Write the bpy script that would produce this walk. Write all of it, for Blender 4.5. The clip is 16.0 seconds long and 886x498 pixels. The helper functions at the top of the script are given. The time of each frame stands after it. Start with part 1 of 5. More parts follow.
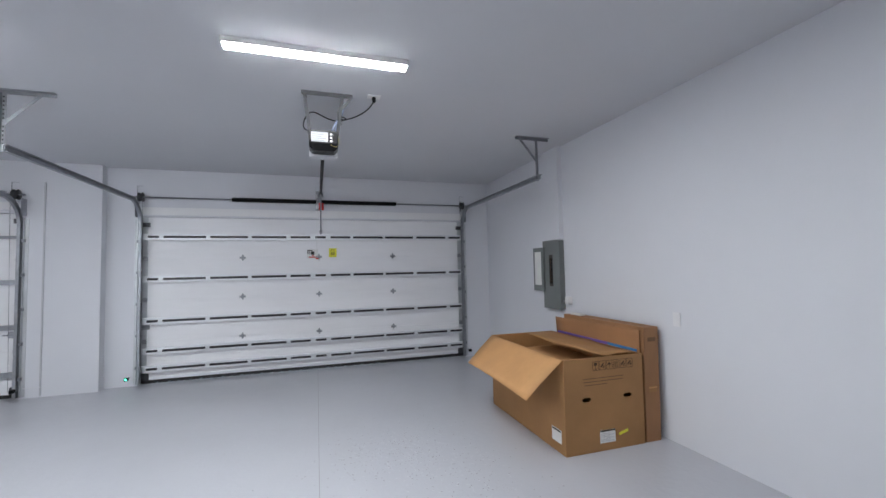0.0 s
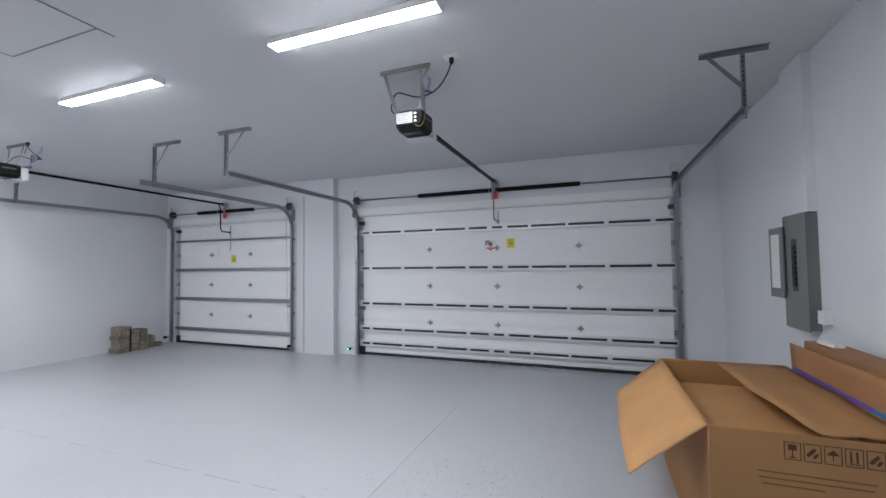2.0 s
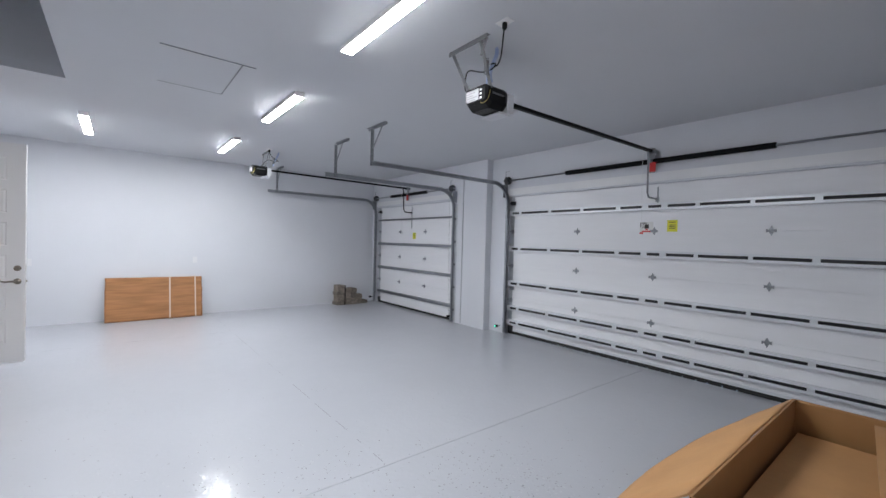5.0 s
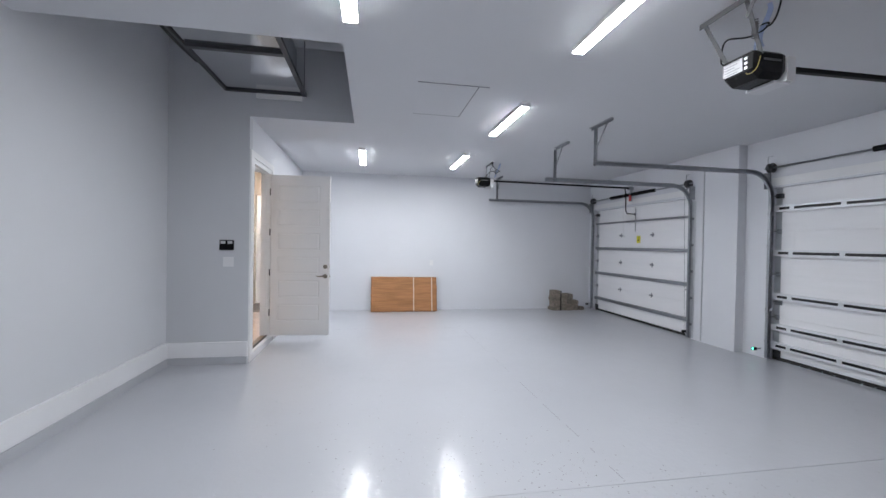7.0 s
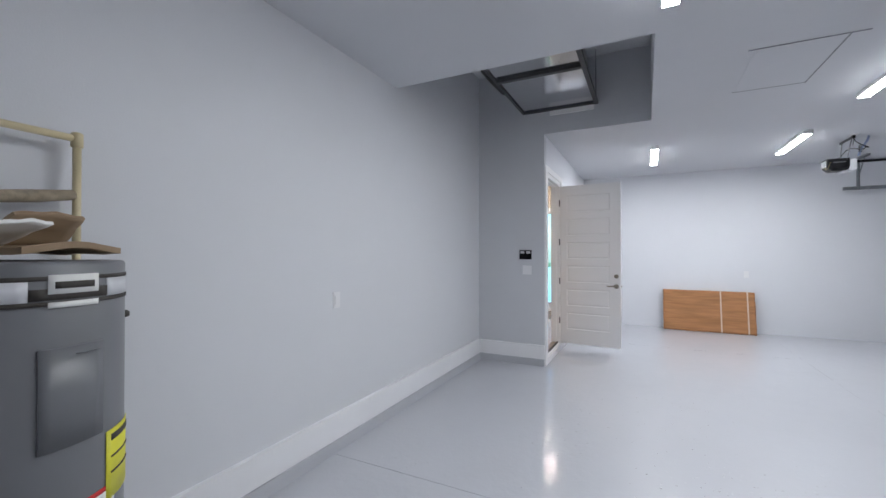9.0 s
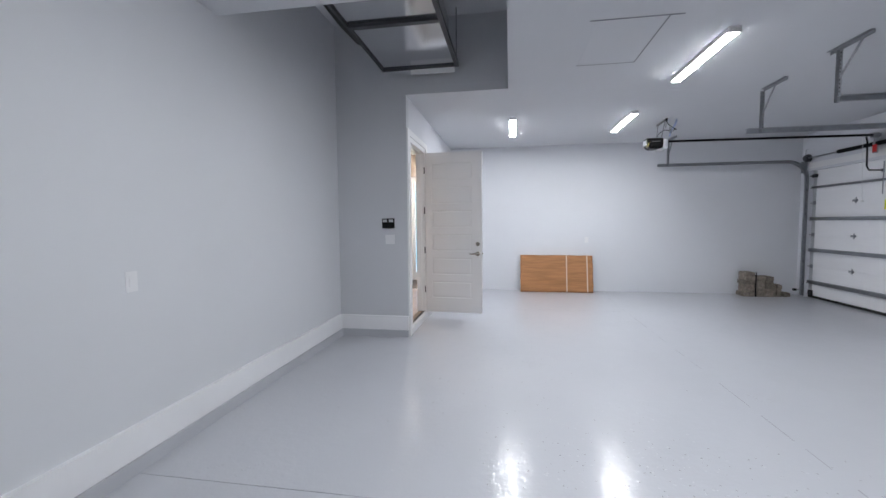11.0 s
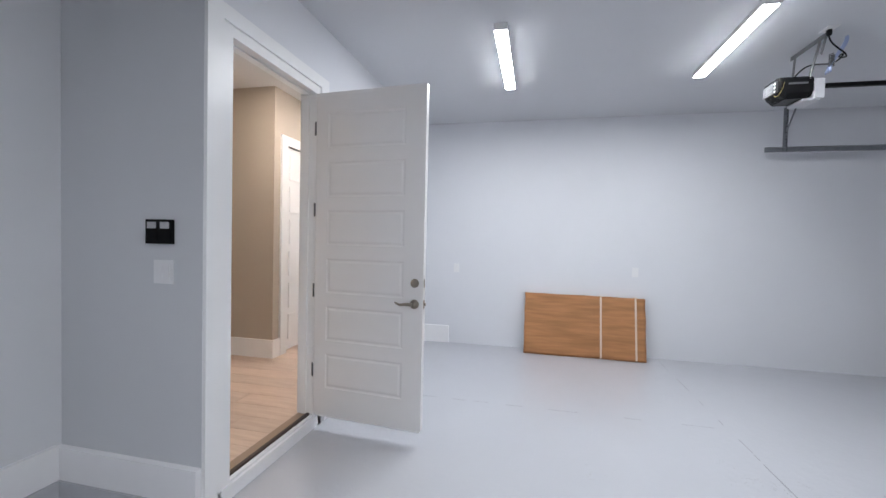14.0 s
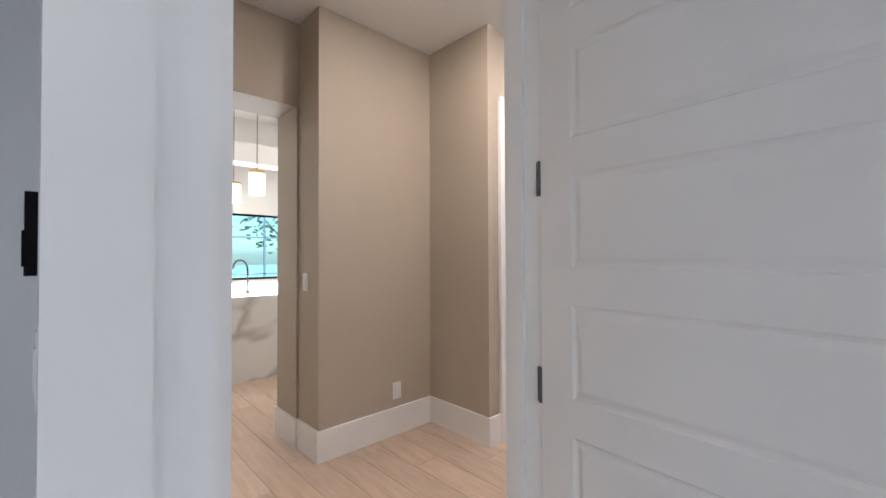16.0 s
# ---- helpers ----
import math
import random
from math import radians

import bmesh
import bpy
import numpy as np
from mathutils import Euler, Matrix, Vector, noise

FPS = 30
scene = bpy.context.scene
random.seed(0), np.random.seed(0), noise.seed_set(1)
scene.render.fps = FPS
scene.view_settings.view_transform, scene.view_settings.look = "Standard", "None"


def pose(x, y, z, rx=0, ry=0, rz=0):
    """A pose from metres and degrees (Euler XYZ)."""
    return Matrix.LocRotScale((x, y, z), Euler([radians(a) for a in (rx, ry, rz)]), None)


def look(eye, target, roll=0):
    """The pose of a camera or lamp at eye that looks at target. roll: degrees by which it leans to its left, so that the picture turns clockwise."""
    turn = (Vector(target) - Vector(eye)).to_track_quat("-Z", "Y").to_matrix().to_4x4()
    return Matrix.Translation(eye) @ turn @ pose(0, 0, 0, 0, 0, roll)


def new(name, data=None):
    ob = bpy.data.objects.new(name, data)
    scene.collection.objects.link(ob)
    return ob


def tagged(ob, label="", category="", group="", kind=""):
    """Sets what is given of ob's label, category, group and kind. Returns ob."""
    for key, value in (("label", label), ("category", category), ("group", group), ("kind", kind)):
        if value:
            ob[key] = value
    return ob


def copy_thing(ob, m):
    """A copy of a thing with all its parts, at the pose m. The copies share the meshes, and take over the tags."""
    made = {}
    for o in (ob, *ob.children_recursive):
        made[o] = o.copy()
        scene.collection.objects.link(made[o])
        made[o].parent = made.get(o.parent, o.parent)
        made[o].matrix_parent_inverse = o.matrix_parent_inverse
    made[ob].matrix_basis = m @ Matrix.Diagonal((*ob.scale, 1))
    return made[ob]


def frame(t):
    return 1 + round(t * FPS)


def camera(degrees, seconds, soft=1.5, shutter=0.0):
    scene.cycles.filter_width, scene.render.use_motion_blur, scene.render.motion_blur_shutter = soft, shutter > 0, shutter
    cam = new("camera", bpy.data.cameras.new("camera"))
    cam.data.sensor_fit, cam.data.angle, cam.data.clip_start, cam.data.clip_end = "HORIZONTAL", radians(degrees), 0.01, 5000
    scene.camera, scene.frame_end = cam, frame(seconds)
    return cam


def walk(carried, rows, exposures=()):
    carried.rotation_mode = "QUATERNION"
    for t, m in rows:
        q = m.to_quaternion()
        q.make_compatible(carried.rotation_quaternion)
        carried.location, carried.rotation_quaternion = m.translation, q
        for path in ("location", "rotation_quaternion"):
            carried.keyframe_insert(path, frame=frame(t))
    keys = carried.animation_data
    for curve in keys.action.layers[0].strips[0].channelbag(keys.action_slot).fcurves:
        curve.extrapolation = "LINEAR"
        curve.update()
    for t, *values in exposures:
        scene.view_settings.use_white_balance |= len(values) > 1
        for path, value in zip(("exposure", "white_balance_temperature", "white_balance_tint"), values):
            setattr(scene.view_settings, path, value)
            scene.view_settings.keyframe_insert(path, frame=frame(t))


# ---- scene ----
cam = camera(95.0, 16.0)
PATH = [
    (0, (0.201, 0.191, 1.535), (0.795, 2.098, 1.633), -1.2),
    (0.5, (0.582, 0.339, 1.539), (0.803, 2.325, 1.622), -1.1),
    (1, (0.983, 0.477, 1.542), (0.865, 2.471, 1.623), -1.0),
    (1.5, (1.339, 0.653, 1.513), (0.94, 2.611, 1.598), -0.9),
    (2, (1.638, 0.902, 1.519), (0.939, 2.774, 1.597), -0.7),
    (2.5, (1.95, 1.136, 1.533), (0.968, 2.877, 1.603), -0.2),
    (3, (2.154, 1.419, 1.489), (0.944, 3.009, 1.556), 0.6),
    (3.2, (2.195, 1.529, 1.478), (0.906, 3.058, 1.532), 0.9),
    (5.3, (2.625, 1.689, 1.563), (1.009, 2.867, 1.53), 1.5),
    (5.5, (2.628, 1.706, 1.539), (0.964, 2.815, 1.511), 1.5),
    (6, (2.588, 1.629, 1.537), (0.808, 2.54, 1.494), 1.3),
    (6.5, (2.561, 1.566, 1.522), (0.672, 2.223, 1.486), 1.2),
    (7, (2.548, 1.49, 1.519), (0.579, 1.839, 1.494), 1.0),
    (7.5, (2.53, 1.411, 1.509), (0.53, 1.393, 1.512), 0.8),
    (8, (2.542, 1.317, 1.511), (0.581, 0.927, 1.526), 0.5),
    (8.5, (2.547, 1.219, 1.492), (0.695, 0.464, 1.514), 0.0),
    (8.7, (2.556, 1.186, 1.494), (0.766, 0.293, 1.51), 0.0),
    (10.8, (2.297, 1.229, 1.474), (0.365, 0.73, 1.347), -0.4),
    (11, (2.192, 1.282, 1.459), (0.223, 0.956, 1.331), -0.5),
    (11.5, (1.789, 1.408, 1.461), (-0.208, 1.422, 1.35), 0.0),
    (12, (1.284, 1.529, 1.477), (-0.701, 1.758, 1.393), 0.8),
    (12.5, (0.723, 1.668, 1.465), (-1.261, 1.914, 1.392), 1.0),
    (13, (0.12, 1.714, 1.436), (-1.875, 1.842, 1.364), 1.1),
    (13.5, (-0.494, 1.705, 1.444), (-2.489, 1.583, 1.373), 1.2),
    (14, (-1.115, 1.614, 1.459), (-3.065, 1.171, 1.406), 1.3),
    (14.5, (-1.697, 1.484, 1.436), (-3.522, 0.668, 1.385), 1.2),
    (15, (-2.215, 1.285, 1.446), (-3.864, 0.153, 1.413), 1.0),
    (15.5, (-2.571, 1.006, 1.435), (-4.03, -0.361, 1.417), 0.7),
    (16, (-2.838, 0.673, 1.426), (-4.213, -0.78, 1.458), -0.2),
]
EXPOSURES = ((0, 1.50), (3, 1.45), (6, 1.42), (7.2, 1.37), (8.7, 1.33), (11, 1.32), (12, 1.29), (13, 1.32), (15, 1.25), (15.5, 1.22), (16, 1.19))
walk(cam, [(t, look(eye, target, roll)) for t, eye, target, roll in PATH], EXPOSURES)

# ---- world, sun, exposure ----
world = bpy.data.worlds.new("world")
scene.world = world
world.use_nodes = True
wn = world.node_tree.nodes
sky = wn.new("ShaderNodeTexSky")
sky.sky_type = "NISHITA"
sky.sun_disc = False
sky.sun_elevation = radians(63)
sky.sun_rotation = radians(307)
wn["Background"].inputs["Strength"].default_value = 0.15
world.node_tree.links.new(sky.outputs[0], wn["Background"].inputs["Color"])
sun_data = bpy.data.lights.new("sun", "SUN")
sun_data.energy, sun_data.angle, sun_data.color = 4.5, radians(0.5), (1.0, 0.96, 0.9)
sun = new("sun", sun_data)
sun.matrix_world = look((-8, 6, 20), (0, 0, 0))
window_data = bpy.data.lights.new("window_daylight", "AREA")
window_data.shape, window_data.size, window_data.size_y, window_data.energy, window_data.color = "RECTANGLE", 2.1, 1.2, 75, (0.86, 0.95, 1.0)
window_light = new("window_daylight", window_data)
window_light.matrix_world = look((-5.2, -7.93, 1.6), (-5.2, 0, 1.6))

LAMP_POWER = 42.5
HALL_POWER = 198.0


# ---- materials ----
def mat_new(name):
    m = bpy.data.materials.new(name)
    m.use_nodes = True
    nt = m.node_tree
    return m, nt, nt.nodes["Principled BSDF"]


def noise_tex(nt, scale, detail=3.0, rough=0.55, stretch=None):
    tc = nt.nodes.new("ShaderNodeTexCoord")
    n = nt.nodes.new("ShaderNodeTexNoise")
    n.inputs["Scale"].default_value, n.inputs["Detail"].default_value, n.inputs["Roughness"].default_value = scale, detail, rough
    if stretch:
        mp = nt.nodes.new("ShaderNodeMapping")
        mp.inputs["Scale"].default_value = stretch
        nt.links.new(tc.outputs["Object"], mp.inputs["Vector"])
        nt.links.new(mp.outputs["Vector"], n.inputs["Vector"])
    else:
        nt.links.new(tc.outputs["Object"], n.inputs["Vector"])
    return n


def ramp(nt, src, stops):
    r = nt.nodes.new("ShaderNodeValToRGB")
    e = r.color_ramp.elements
    e[0].position, e[0].color = stops[0][0], (*stops[0][1], 1)
    e[1].position, e[1].color = stops[-1][0], (*stops[-1][1], 1)
    for p, c in stops[1:-1]:
        k = e.new(p)
        k.color = (*c, 1)
    nt.links.new(src, r.inputs["Fac"])
    return r


def surface(name, col, rough=0.5, metal=0.0, var=0.06, scale=3.0, bump=0.1, bump_scale=60.0, stretch=None, rough_var=0.06, dist=0.002):
    """Two scales of variation: broad tint and fine relief."""
    m, nt, b = mat_new(name)
    n = noise_tex(nt, scale, 4, 0.6, stretch)
    lo, hi = [max(0, c * (1 - var)) for c in col], [min(1, c * (1 + var)) for c in col]
    r = ramp(nt, n.outputs["Fac"], [(0.3, lo), (0.7, hi)])
    nt.links.new(r.outputs["Color"], b.inputs["Base Color"])
    mr = nt.nodes.new("ShaderNodeMapRange")
    mr.inputs["To Min"].default_value, mr.inputs["To Max"].default_value = max(0, rough - rough_var), min(1, rough + rough_var)
    nt.links.new(n.outputs["Fac"], mr.inputs["Value"])
    nt.links.new(mr.outputs["Result"], b.inputs["Roughness"])
    b.inputs["Metallic"].default_value = metal
    if bump:
        f = noise_tex(nt, bump_scale, 3, 0.5)
        bp = nt.nodes.new("ShaderNodeBump")
        bp.inputs["Strength"].default_value, bp.inputs["Distance"].default_value = bump, dist
        nt.links.new(f.outputs["Fac"], bp.inputs["Height"])
        nt.links.new(bp.outputs["Normal"], b.inputs["Normal"])
    return m


def glow(name, col, strength):
    m, nt, b = mat_new(name)
    b.inputs["Base Color"].default_value = (0.8, 0.8, 0.8, 1)
    b.inputs["Emission Color"].default_value = (*col, 1)
    b.inputs["Emission Strength"].default_value = strength
    return m


WALL = surface("wall_paint", (0.70, 0.71, 0.75), 0.75, var=0.02, scale=0.8, bump=0.25, bump_scale=140)
CEIL = surface("ceiling_paint", (0.60, 0.61, 0.64), 0.9, var=0.02, scale=0.7, bump=0.3, bump_scale=120)
# Same wall paint, darkened to carry the shade on pier and recess.
WALL_SHADED = surface("wall_paint_shaded", (0.585, 0.595, 0.625), 0.6, var=0.02, scale=0.8, bump=0.25, bump_scale=140)
# Same wall paint again, toned down for the dimmer light on the south wall.
WALL_SOUTH_DIMMED = surface("wall_paint_south_dimmed", (0.665, 0.675, 0.705), 0.55, var=0.02, scale=0.8, bump=0.25, bump_scale=140)
LABEL_GREY = surface("grey_label", (0.48, 0.48, 0.50), 0.5, var=0.1, scale=30, bump=0.0)
STEM = surface("curb_paint", (0.82, 0.82, 0.84), 0.45, var=0.03, scale=2, bump=0.4, bump_scale=40)
STEM_GREY = surface("curb_epoxy", (0.49, 0.50, 0.535), 0.3, var=0.04, scale=2, bump=0.4, bump_scale=40)
TRIM = surface("trim_paint", (0.82, 0.82, 0.83), 0.35, var=0.015, scale=2, bump=0.06, bump_scale=50)
DOOR_PAINT = surface("door_paint", (0.77, 0.76, 0.765), 0.2, var=0.008, scale=2, bump=0.02, bump_scale=90, rough_var=0.01)
GDOOR = surface("garage_door_paint", (0.88, 0.88, 0.90), 0.42, var=0.02, scale=1.5, bump=0.3, bump_scale=55, stretch=(1, 1, 8))
GDOOR_TRIM = surface("galvanised_white", (0.80, 0.82, 0.85), 0.34, metal=0.3, var=0.05, scale=5, bump=0.1)
STEEL = surface("galvanised_steel", (0.34, 0.355, 0.38), 0.36, metal=0.85, var=0.14, scale=14, bump=0.08)
STEEL_DARK = surface("dull_steel", (0.26, 0.27, 0.29), 0.45, metal=0.8, var=0.16, scale=12, bump=0.08)
HINGE_STEEL = surface("hinge_steel", (0.36, 0.37, 0.4), 0.4, metal=0.8, var=0.16, scale=30, bump=0.0)
HINGE_DARK = surface("dark_hinge_steel", (0.13, 0.13, 0.14), 0.4, metal=0.6, var=0.1, scale=20, bump=0.0)
STILE_STEEL = surface("stile_steel", (0.58, 0.60, 0.62), 0.38, metal=0.65, var=0.08, scale=6, bump=0.05)
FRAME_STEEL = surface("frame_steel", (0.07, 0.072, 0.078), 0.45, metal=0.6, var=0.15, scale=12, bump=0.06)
BLACK = surface("black_metal", (0.008, 0.008, 0.009), 0.5, var=0.2, scale=20, bump=0.05)
RUBBER = surface("black_rubber", (0.018, 0.018, 0.018), 0.7, var=0.2, scale=20, bump=0.1)
PLASTIC_BLACK = surface("black_plastic", (0.006, 0.006, 0.007), 0.22, var=0.1, scale=10, bump=0.03)
PLASTIC_BLACK.node_tree.nodes["Principled BSDF"].inputs["Specular IOR Level"].default_value = 0.28
HOUSING = surface("housing_plastic", (0.012, 0.012, 0.013), 0.25, var=0.1, scale=10, bump=0.02)
for dark in (PLASTIC_BLACK, BLACK, HOUSING):
    dark.node_tree.nodes["Principled BSDF"].inputs["Specular IOR Level"].default_value = 0.1
PLASTIC_WHITE = surface("white_plastic", (0.78, 0.78, 0.78), 0.35, var=0.02, scale=10, bump=0.0)
PLATE_WHITE = surface("plate_plastic", (0.76, 0.76, 0.78), 0.45, var=0.02, scale=10, bump=0.0)
STRAP_STEEL = surface("strap_steel", (0.115, 0.117, 0.123), 0.5, metal=0.2, var=0.15, scale=14, bump=0.05)
PLASTIC_MILK = surface("milky_plastic", (0.62, 0.63, 0.66), 0.4, var=0.04, scale=8, bump=0.0)
PANEL_GREY = surface("panel_enamel", (0.17, 0.185, 0.185), 0.42, var=0.05, scale=4, bump=0.06)
PANEL_STRIP = surface("strip_enamel", (0.52, 0.53, 0.56), 0.4, metal=0.3, var=0.06, scale=6, bump=0.0)
PAPER = surface("paper", (0.78, 0.78, 0.76), 0.8, var=0.03, scale=10, bump=0.0)
YELLOW = surface("yellow_label", (0.75, 0.72, 0.05), 0.5, var=0.04, scale=20, bump=0.0)
RED = surface("red_label", (0.62, 0.03, 0.03), 0.5, var=0.05, scale=20, bump=0.0)
INK = surface("ink", (0.05, 0.045, 0.04), 0.7, var=0.1, scale=20, bump=0.0)
INK_BROWN = surface("brown_ink", (0.17, 0.09, 0.045), 0.8, var=0.1, scale=20, bump=0.0)
INK_DARK = surface("dark_brown_ink", (0.07, 0.036, 0.018), 0.8, var=0.1, scale=20, bump=0.0)
BLUE_TAPE = surface("blue_tape", (0.03, 0.19, 0.46), 0.4, var=0.08, scale=20, bump=0.0)
PURPLE = surface("purple_tape", (0.14, 0.08, 0.35), 0.4, var=0.08, scale=20, bump=0.0)
BRONZE = surface("satin_nickel", (0.25, 0.22, 0.185), 0.3, metal=0.95, var=0.06, scale=20, bump=0.0)
GREY_TANK = surface("tank_enamel", (0.17, 0.175, 0.19), 0.38, var=0.04, scale=2, bump=0.05)
CPVC = surface("cream_pipe", (0.62, 0.53, 0.33), 0.4, var=0.05, scale=8, bump=0.0)
FOAM = surface("pipe_wrap", (0.3, 0.25, 0.18), 0.85, var=0.25, scale=30, bump=0.5, bump_scale=80)
BEIGE = surface("beige_paint", (0.44, 0.38, 0.315), 0.6, var=0.02, scale=0.9, bump=0.25, bump_scale=140)
HALL_CEIL = surface("hall_ceiling_paint", (0.72, 0.70, 0.69), 0.6, var=0.02, scale=0.9, bump=0.25, bump_scale=140)
KITCHEN_WALL = surface("kitchen_wall", (0.80, 0.78, 0.76), 0.6, var=0.02, scale=0.9, bump=0.2, bump_scale=140)
LED_GREEN = glow("green_led", (0.05, 1.0, 0.55), 6.0)
LAMP = glow("lamp_diffuser", (0.94, 0.97, 1.0), LAMP_POWER)
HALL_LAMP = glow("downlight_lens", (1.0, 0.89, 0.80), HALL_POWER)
PENDANT = glow("pendant_bulb", (1.0, 0.78, 0.45), 18.0)


def cardboard(name, col, rib_bands=(1, 60, 1)):
    m, nt, b = mat_new(name)
    n = noise_tex(nt, 2.2, 4, 0.6)
    f = noise_tex(nt, 3, 2, 0.5, rib_bands)
    mix = nt.nodes.new("ShaderNodeMix")
    mix.data_type = "RGBA"
    mix.inputs["Factor"].default_value = 0.75 if rib_bands[1] < 2 else 0.12
    r1 = ramp(nt, n.outputs["Fac"], [(0.3, [c * 0.88 for c in col]), (0.7, [c * 1.1 for c in col])])
    lo, hi = (0.80, 1.18) if rib_bands[1] < 2 else (0.85, 1.12)
    r2 = ramp(nt, f.outputs["Fac"], [(0.35, [c * lo for c in col]), (0.65, [c * hi for c in col])])
    nt.links.new(r1.outputs["Color"], mix.inputs["A"])
    nt.links.new(r2.outputs["Color"], mix.inputs["B"])
    nt.links.new(mix.outputs["Result"], b.inputs["Base Color"])
    b.inputs["Roughness"].default_value = 0.72
    bp = nt.nodes.new("ShaderNodeBump")
    bp.inputs["Strength"].default_value, bp.inputs["Distance"].default_value = 0.15, 0.002
    nt.links.new(f.outputs["Fac"], bp.inputs["Height"])
    nt.links.new(bp.outputs["Normal"], b.inputs["Normal"])
    return m


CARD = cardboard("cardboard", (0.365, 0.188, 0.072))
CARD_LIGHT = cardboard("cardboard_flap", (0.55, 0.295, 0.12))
CARD_SIDE = cardboard("brown_paper", (0.30, 0.21, 0.13))
# Stretched colour bands paint the highlights and shade of this carton's waves.
CARD_RED = cardboard("cardboard_carton", (0.385, 0.175, 0.07), (1, 0.8, 9))


def epoxy_floor():
    m, nt, b = mat_new("epoxy_floor")
    big = noise_tex(nt, 0.5, 3, 0.5)
    base = ramp(nt, big.outputs["Fac"], [(0.3, (0.455, 0.465, 0.505)), (0.7, (0.505, 0.515, 0.555))])
    tc = nt.nodes.new("ShaderNodeTexCoord")
    vor = nt.nodes.new("ShaderNodeTexVoronoi")
    vor.inputs["Scale"].default_value = 48
    nt.links.new(tc.outputs["Object"], vor.inputs["Vector"])
    spots = ramp(nt, vor.outputs["Distance"], [(0.20, (1, 1, 1)), (0.27, (0, 0, 0))])
    patch = noise_tex(nt, 1.1, 4, 0.7)
    where = ramp(nt, patch.outputs["Fac"], [(0.62, (0, 0, 0)), (0.72, (1, 1, 1))])
    mul = nt.nodes.new("ShaderNodeMath")
    mul.operation = "MULTIPLY"
    nt.links.new(spots.outputs["Color"], mul.inputs[0])
    nt.links.new(where.outputs["Color"], mul.inputs[1])
    mix = nt.nodes.new("ShaderNodeMix")
    mix.data_type = "RGBA"
    nt.links.new(mul.outputs[0], mix.inputs["Factor"])
    nt.links.new(base.outputs["Color"], mix.inputs["A"])
    mix.inputs["B"].default_value = (0.36, 0.36, 0.37, 1)
    nt.links.new(mix.outputs["Result"], b.inputs["Base Color"])
    mid = noise_tex(nt, 7, 3, 0.6)
    rg = nt.nodes.new("ShaderNodeMapRange")
    rg.inputs["To Min"].default_value, rg.inputs["To Max"].default_value = 0.28, 0.42
    b.inputs["Coat Weight"].default_value, b.inputs["Coat Roughness"].default_value = 0.5, 0.105
    nt.links.new(mid.outputs["Fac"], rg.inputs["Value"])
    nt.links.new(rg.outputs["Result"], b.inputs["Roughness"])
    b.inputs["Specular IOR Level"].default_value = 0.25
    fine = noise_tex(nt, 16, 3, 0.6)
    bp = nt.nodes.new("ShaderNodeBump")
    bp.inputs["Strength"].default_value, bp.inputs["Distance"].default_value = 0.5, 0.006
    nt.links.new(fine.outputs["Fac"], bp.inputs["Height"])
    add = nt.nodes.new("ShaderNodeMath")
    add.operation = "MULTIPLY_ADD"
    nt.links.new(mul.outputs[0], add.inputs[0])
    add.inputs[1].default_value = 2.0
    nt.links.new(fine.outputs["Fac"], add.inputs[2])
    nt.links.new(add.outputs[0], bp.inputs["Height"])
    nt.links.new(bp.outputs["Normal"], b.inputs["Normal"])
    nt.links.new(bp.outputs["Normal"], b.inputs["Coat Normal"])
    return m


EPOXY = epoxy_floor()


def wood_plank():
    m, nt, b = mat_new("oak_plank")
    n = noise_tex(nt, 2.2, 5, 0.62, (9, 1.2, 1))
    oi = nt.nodes.new("ShaderNodeObjectInfo")
    r = ramp(nt, n.outputs["Fac"], [(0.25, (0.48, 0.34, 0.26)), (0.55, (0.60, 0.46, 0.37)), (0.8, (0.68, 0.54, 0.44))])
    hs = nt.nodes.new("ShaderNodeHueSaturation")
    mr = nt.nodes.new("ShaderNodeMapRange")
    mr.inputs["To Min"].default_value, mr.inputs["To Max"].default_value = 0.92, 1.06
    nt.links.new(oi.outputs["Random"], mr.inputs["Value"])
    nt.links.new(mr.outputs["Result"], hs.inputs["Value"])
    nt.links.new(r.outputs["Color"], hs.inputs["Color"])
    nt.links.new(hs.outputs["Color"], b.inputs["Base Color"])
    b.inputs["Roughness"].default_value = 0.33
    return m


OAK = wood_plank()


def stone_mat():
    m, nt, b = mat_new("split_stone")
    n = noise_tex(nt, 18, 5, 0.65)
    oi = nt.nodes.new("ShaderNodeObjectInfo")
    r = ramp(nt, n.outputs["Fac"], [(0.3, (0.14, 0.112, 0.09)), (0.7, (0.36, 0.31, 0.262))])
    hs = nt.nodes.new("ShaderNodeHueSaturation")
    mr = nt.nodes.new("ShaderNodeMapRange")
    mr.inputs["To Min"].default_value, mr.inputs["To Max"].default_value = 0.7, 1.2
    nt.links.new(oi.outputs["Random"], mr.inputs["Value"])
    nt.links.new(mr.outputs["Result"], hs.inputs["Value"])
    nt.links.new(r.outputs["Color"], hs.inputs["Color"])
    nt.links.new(hs.outputs["Color"], b.inputs["Base Color"])
    b.inputs["Roughness"].default_value = 0.85
    bp = nt.nodes.new("ShaderNodeBump")
    bp.inputs["Strength"].default_value, bp.inputs["Distance"].default_value = 0.7, 0.01
    nt.links.new(n.outputs["Fac"], bp.inputs["Height"])
    nt.links.new(bp.outputs["Normal"], b.inputs["Normal"])
    return m


STONE = stone_mat()


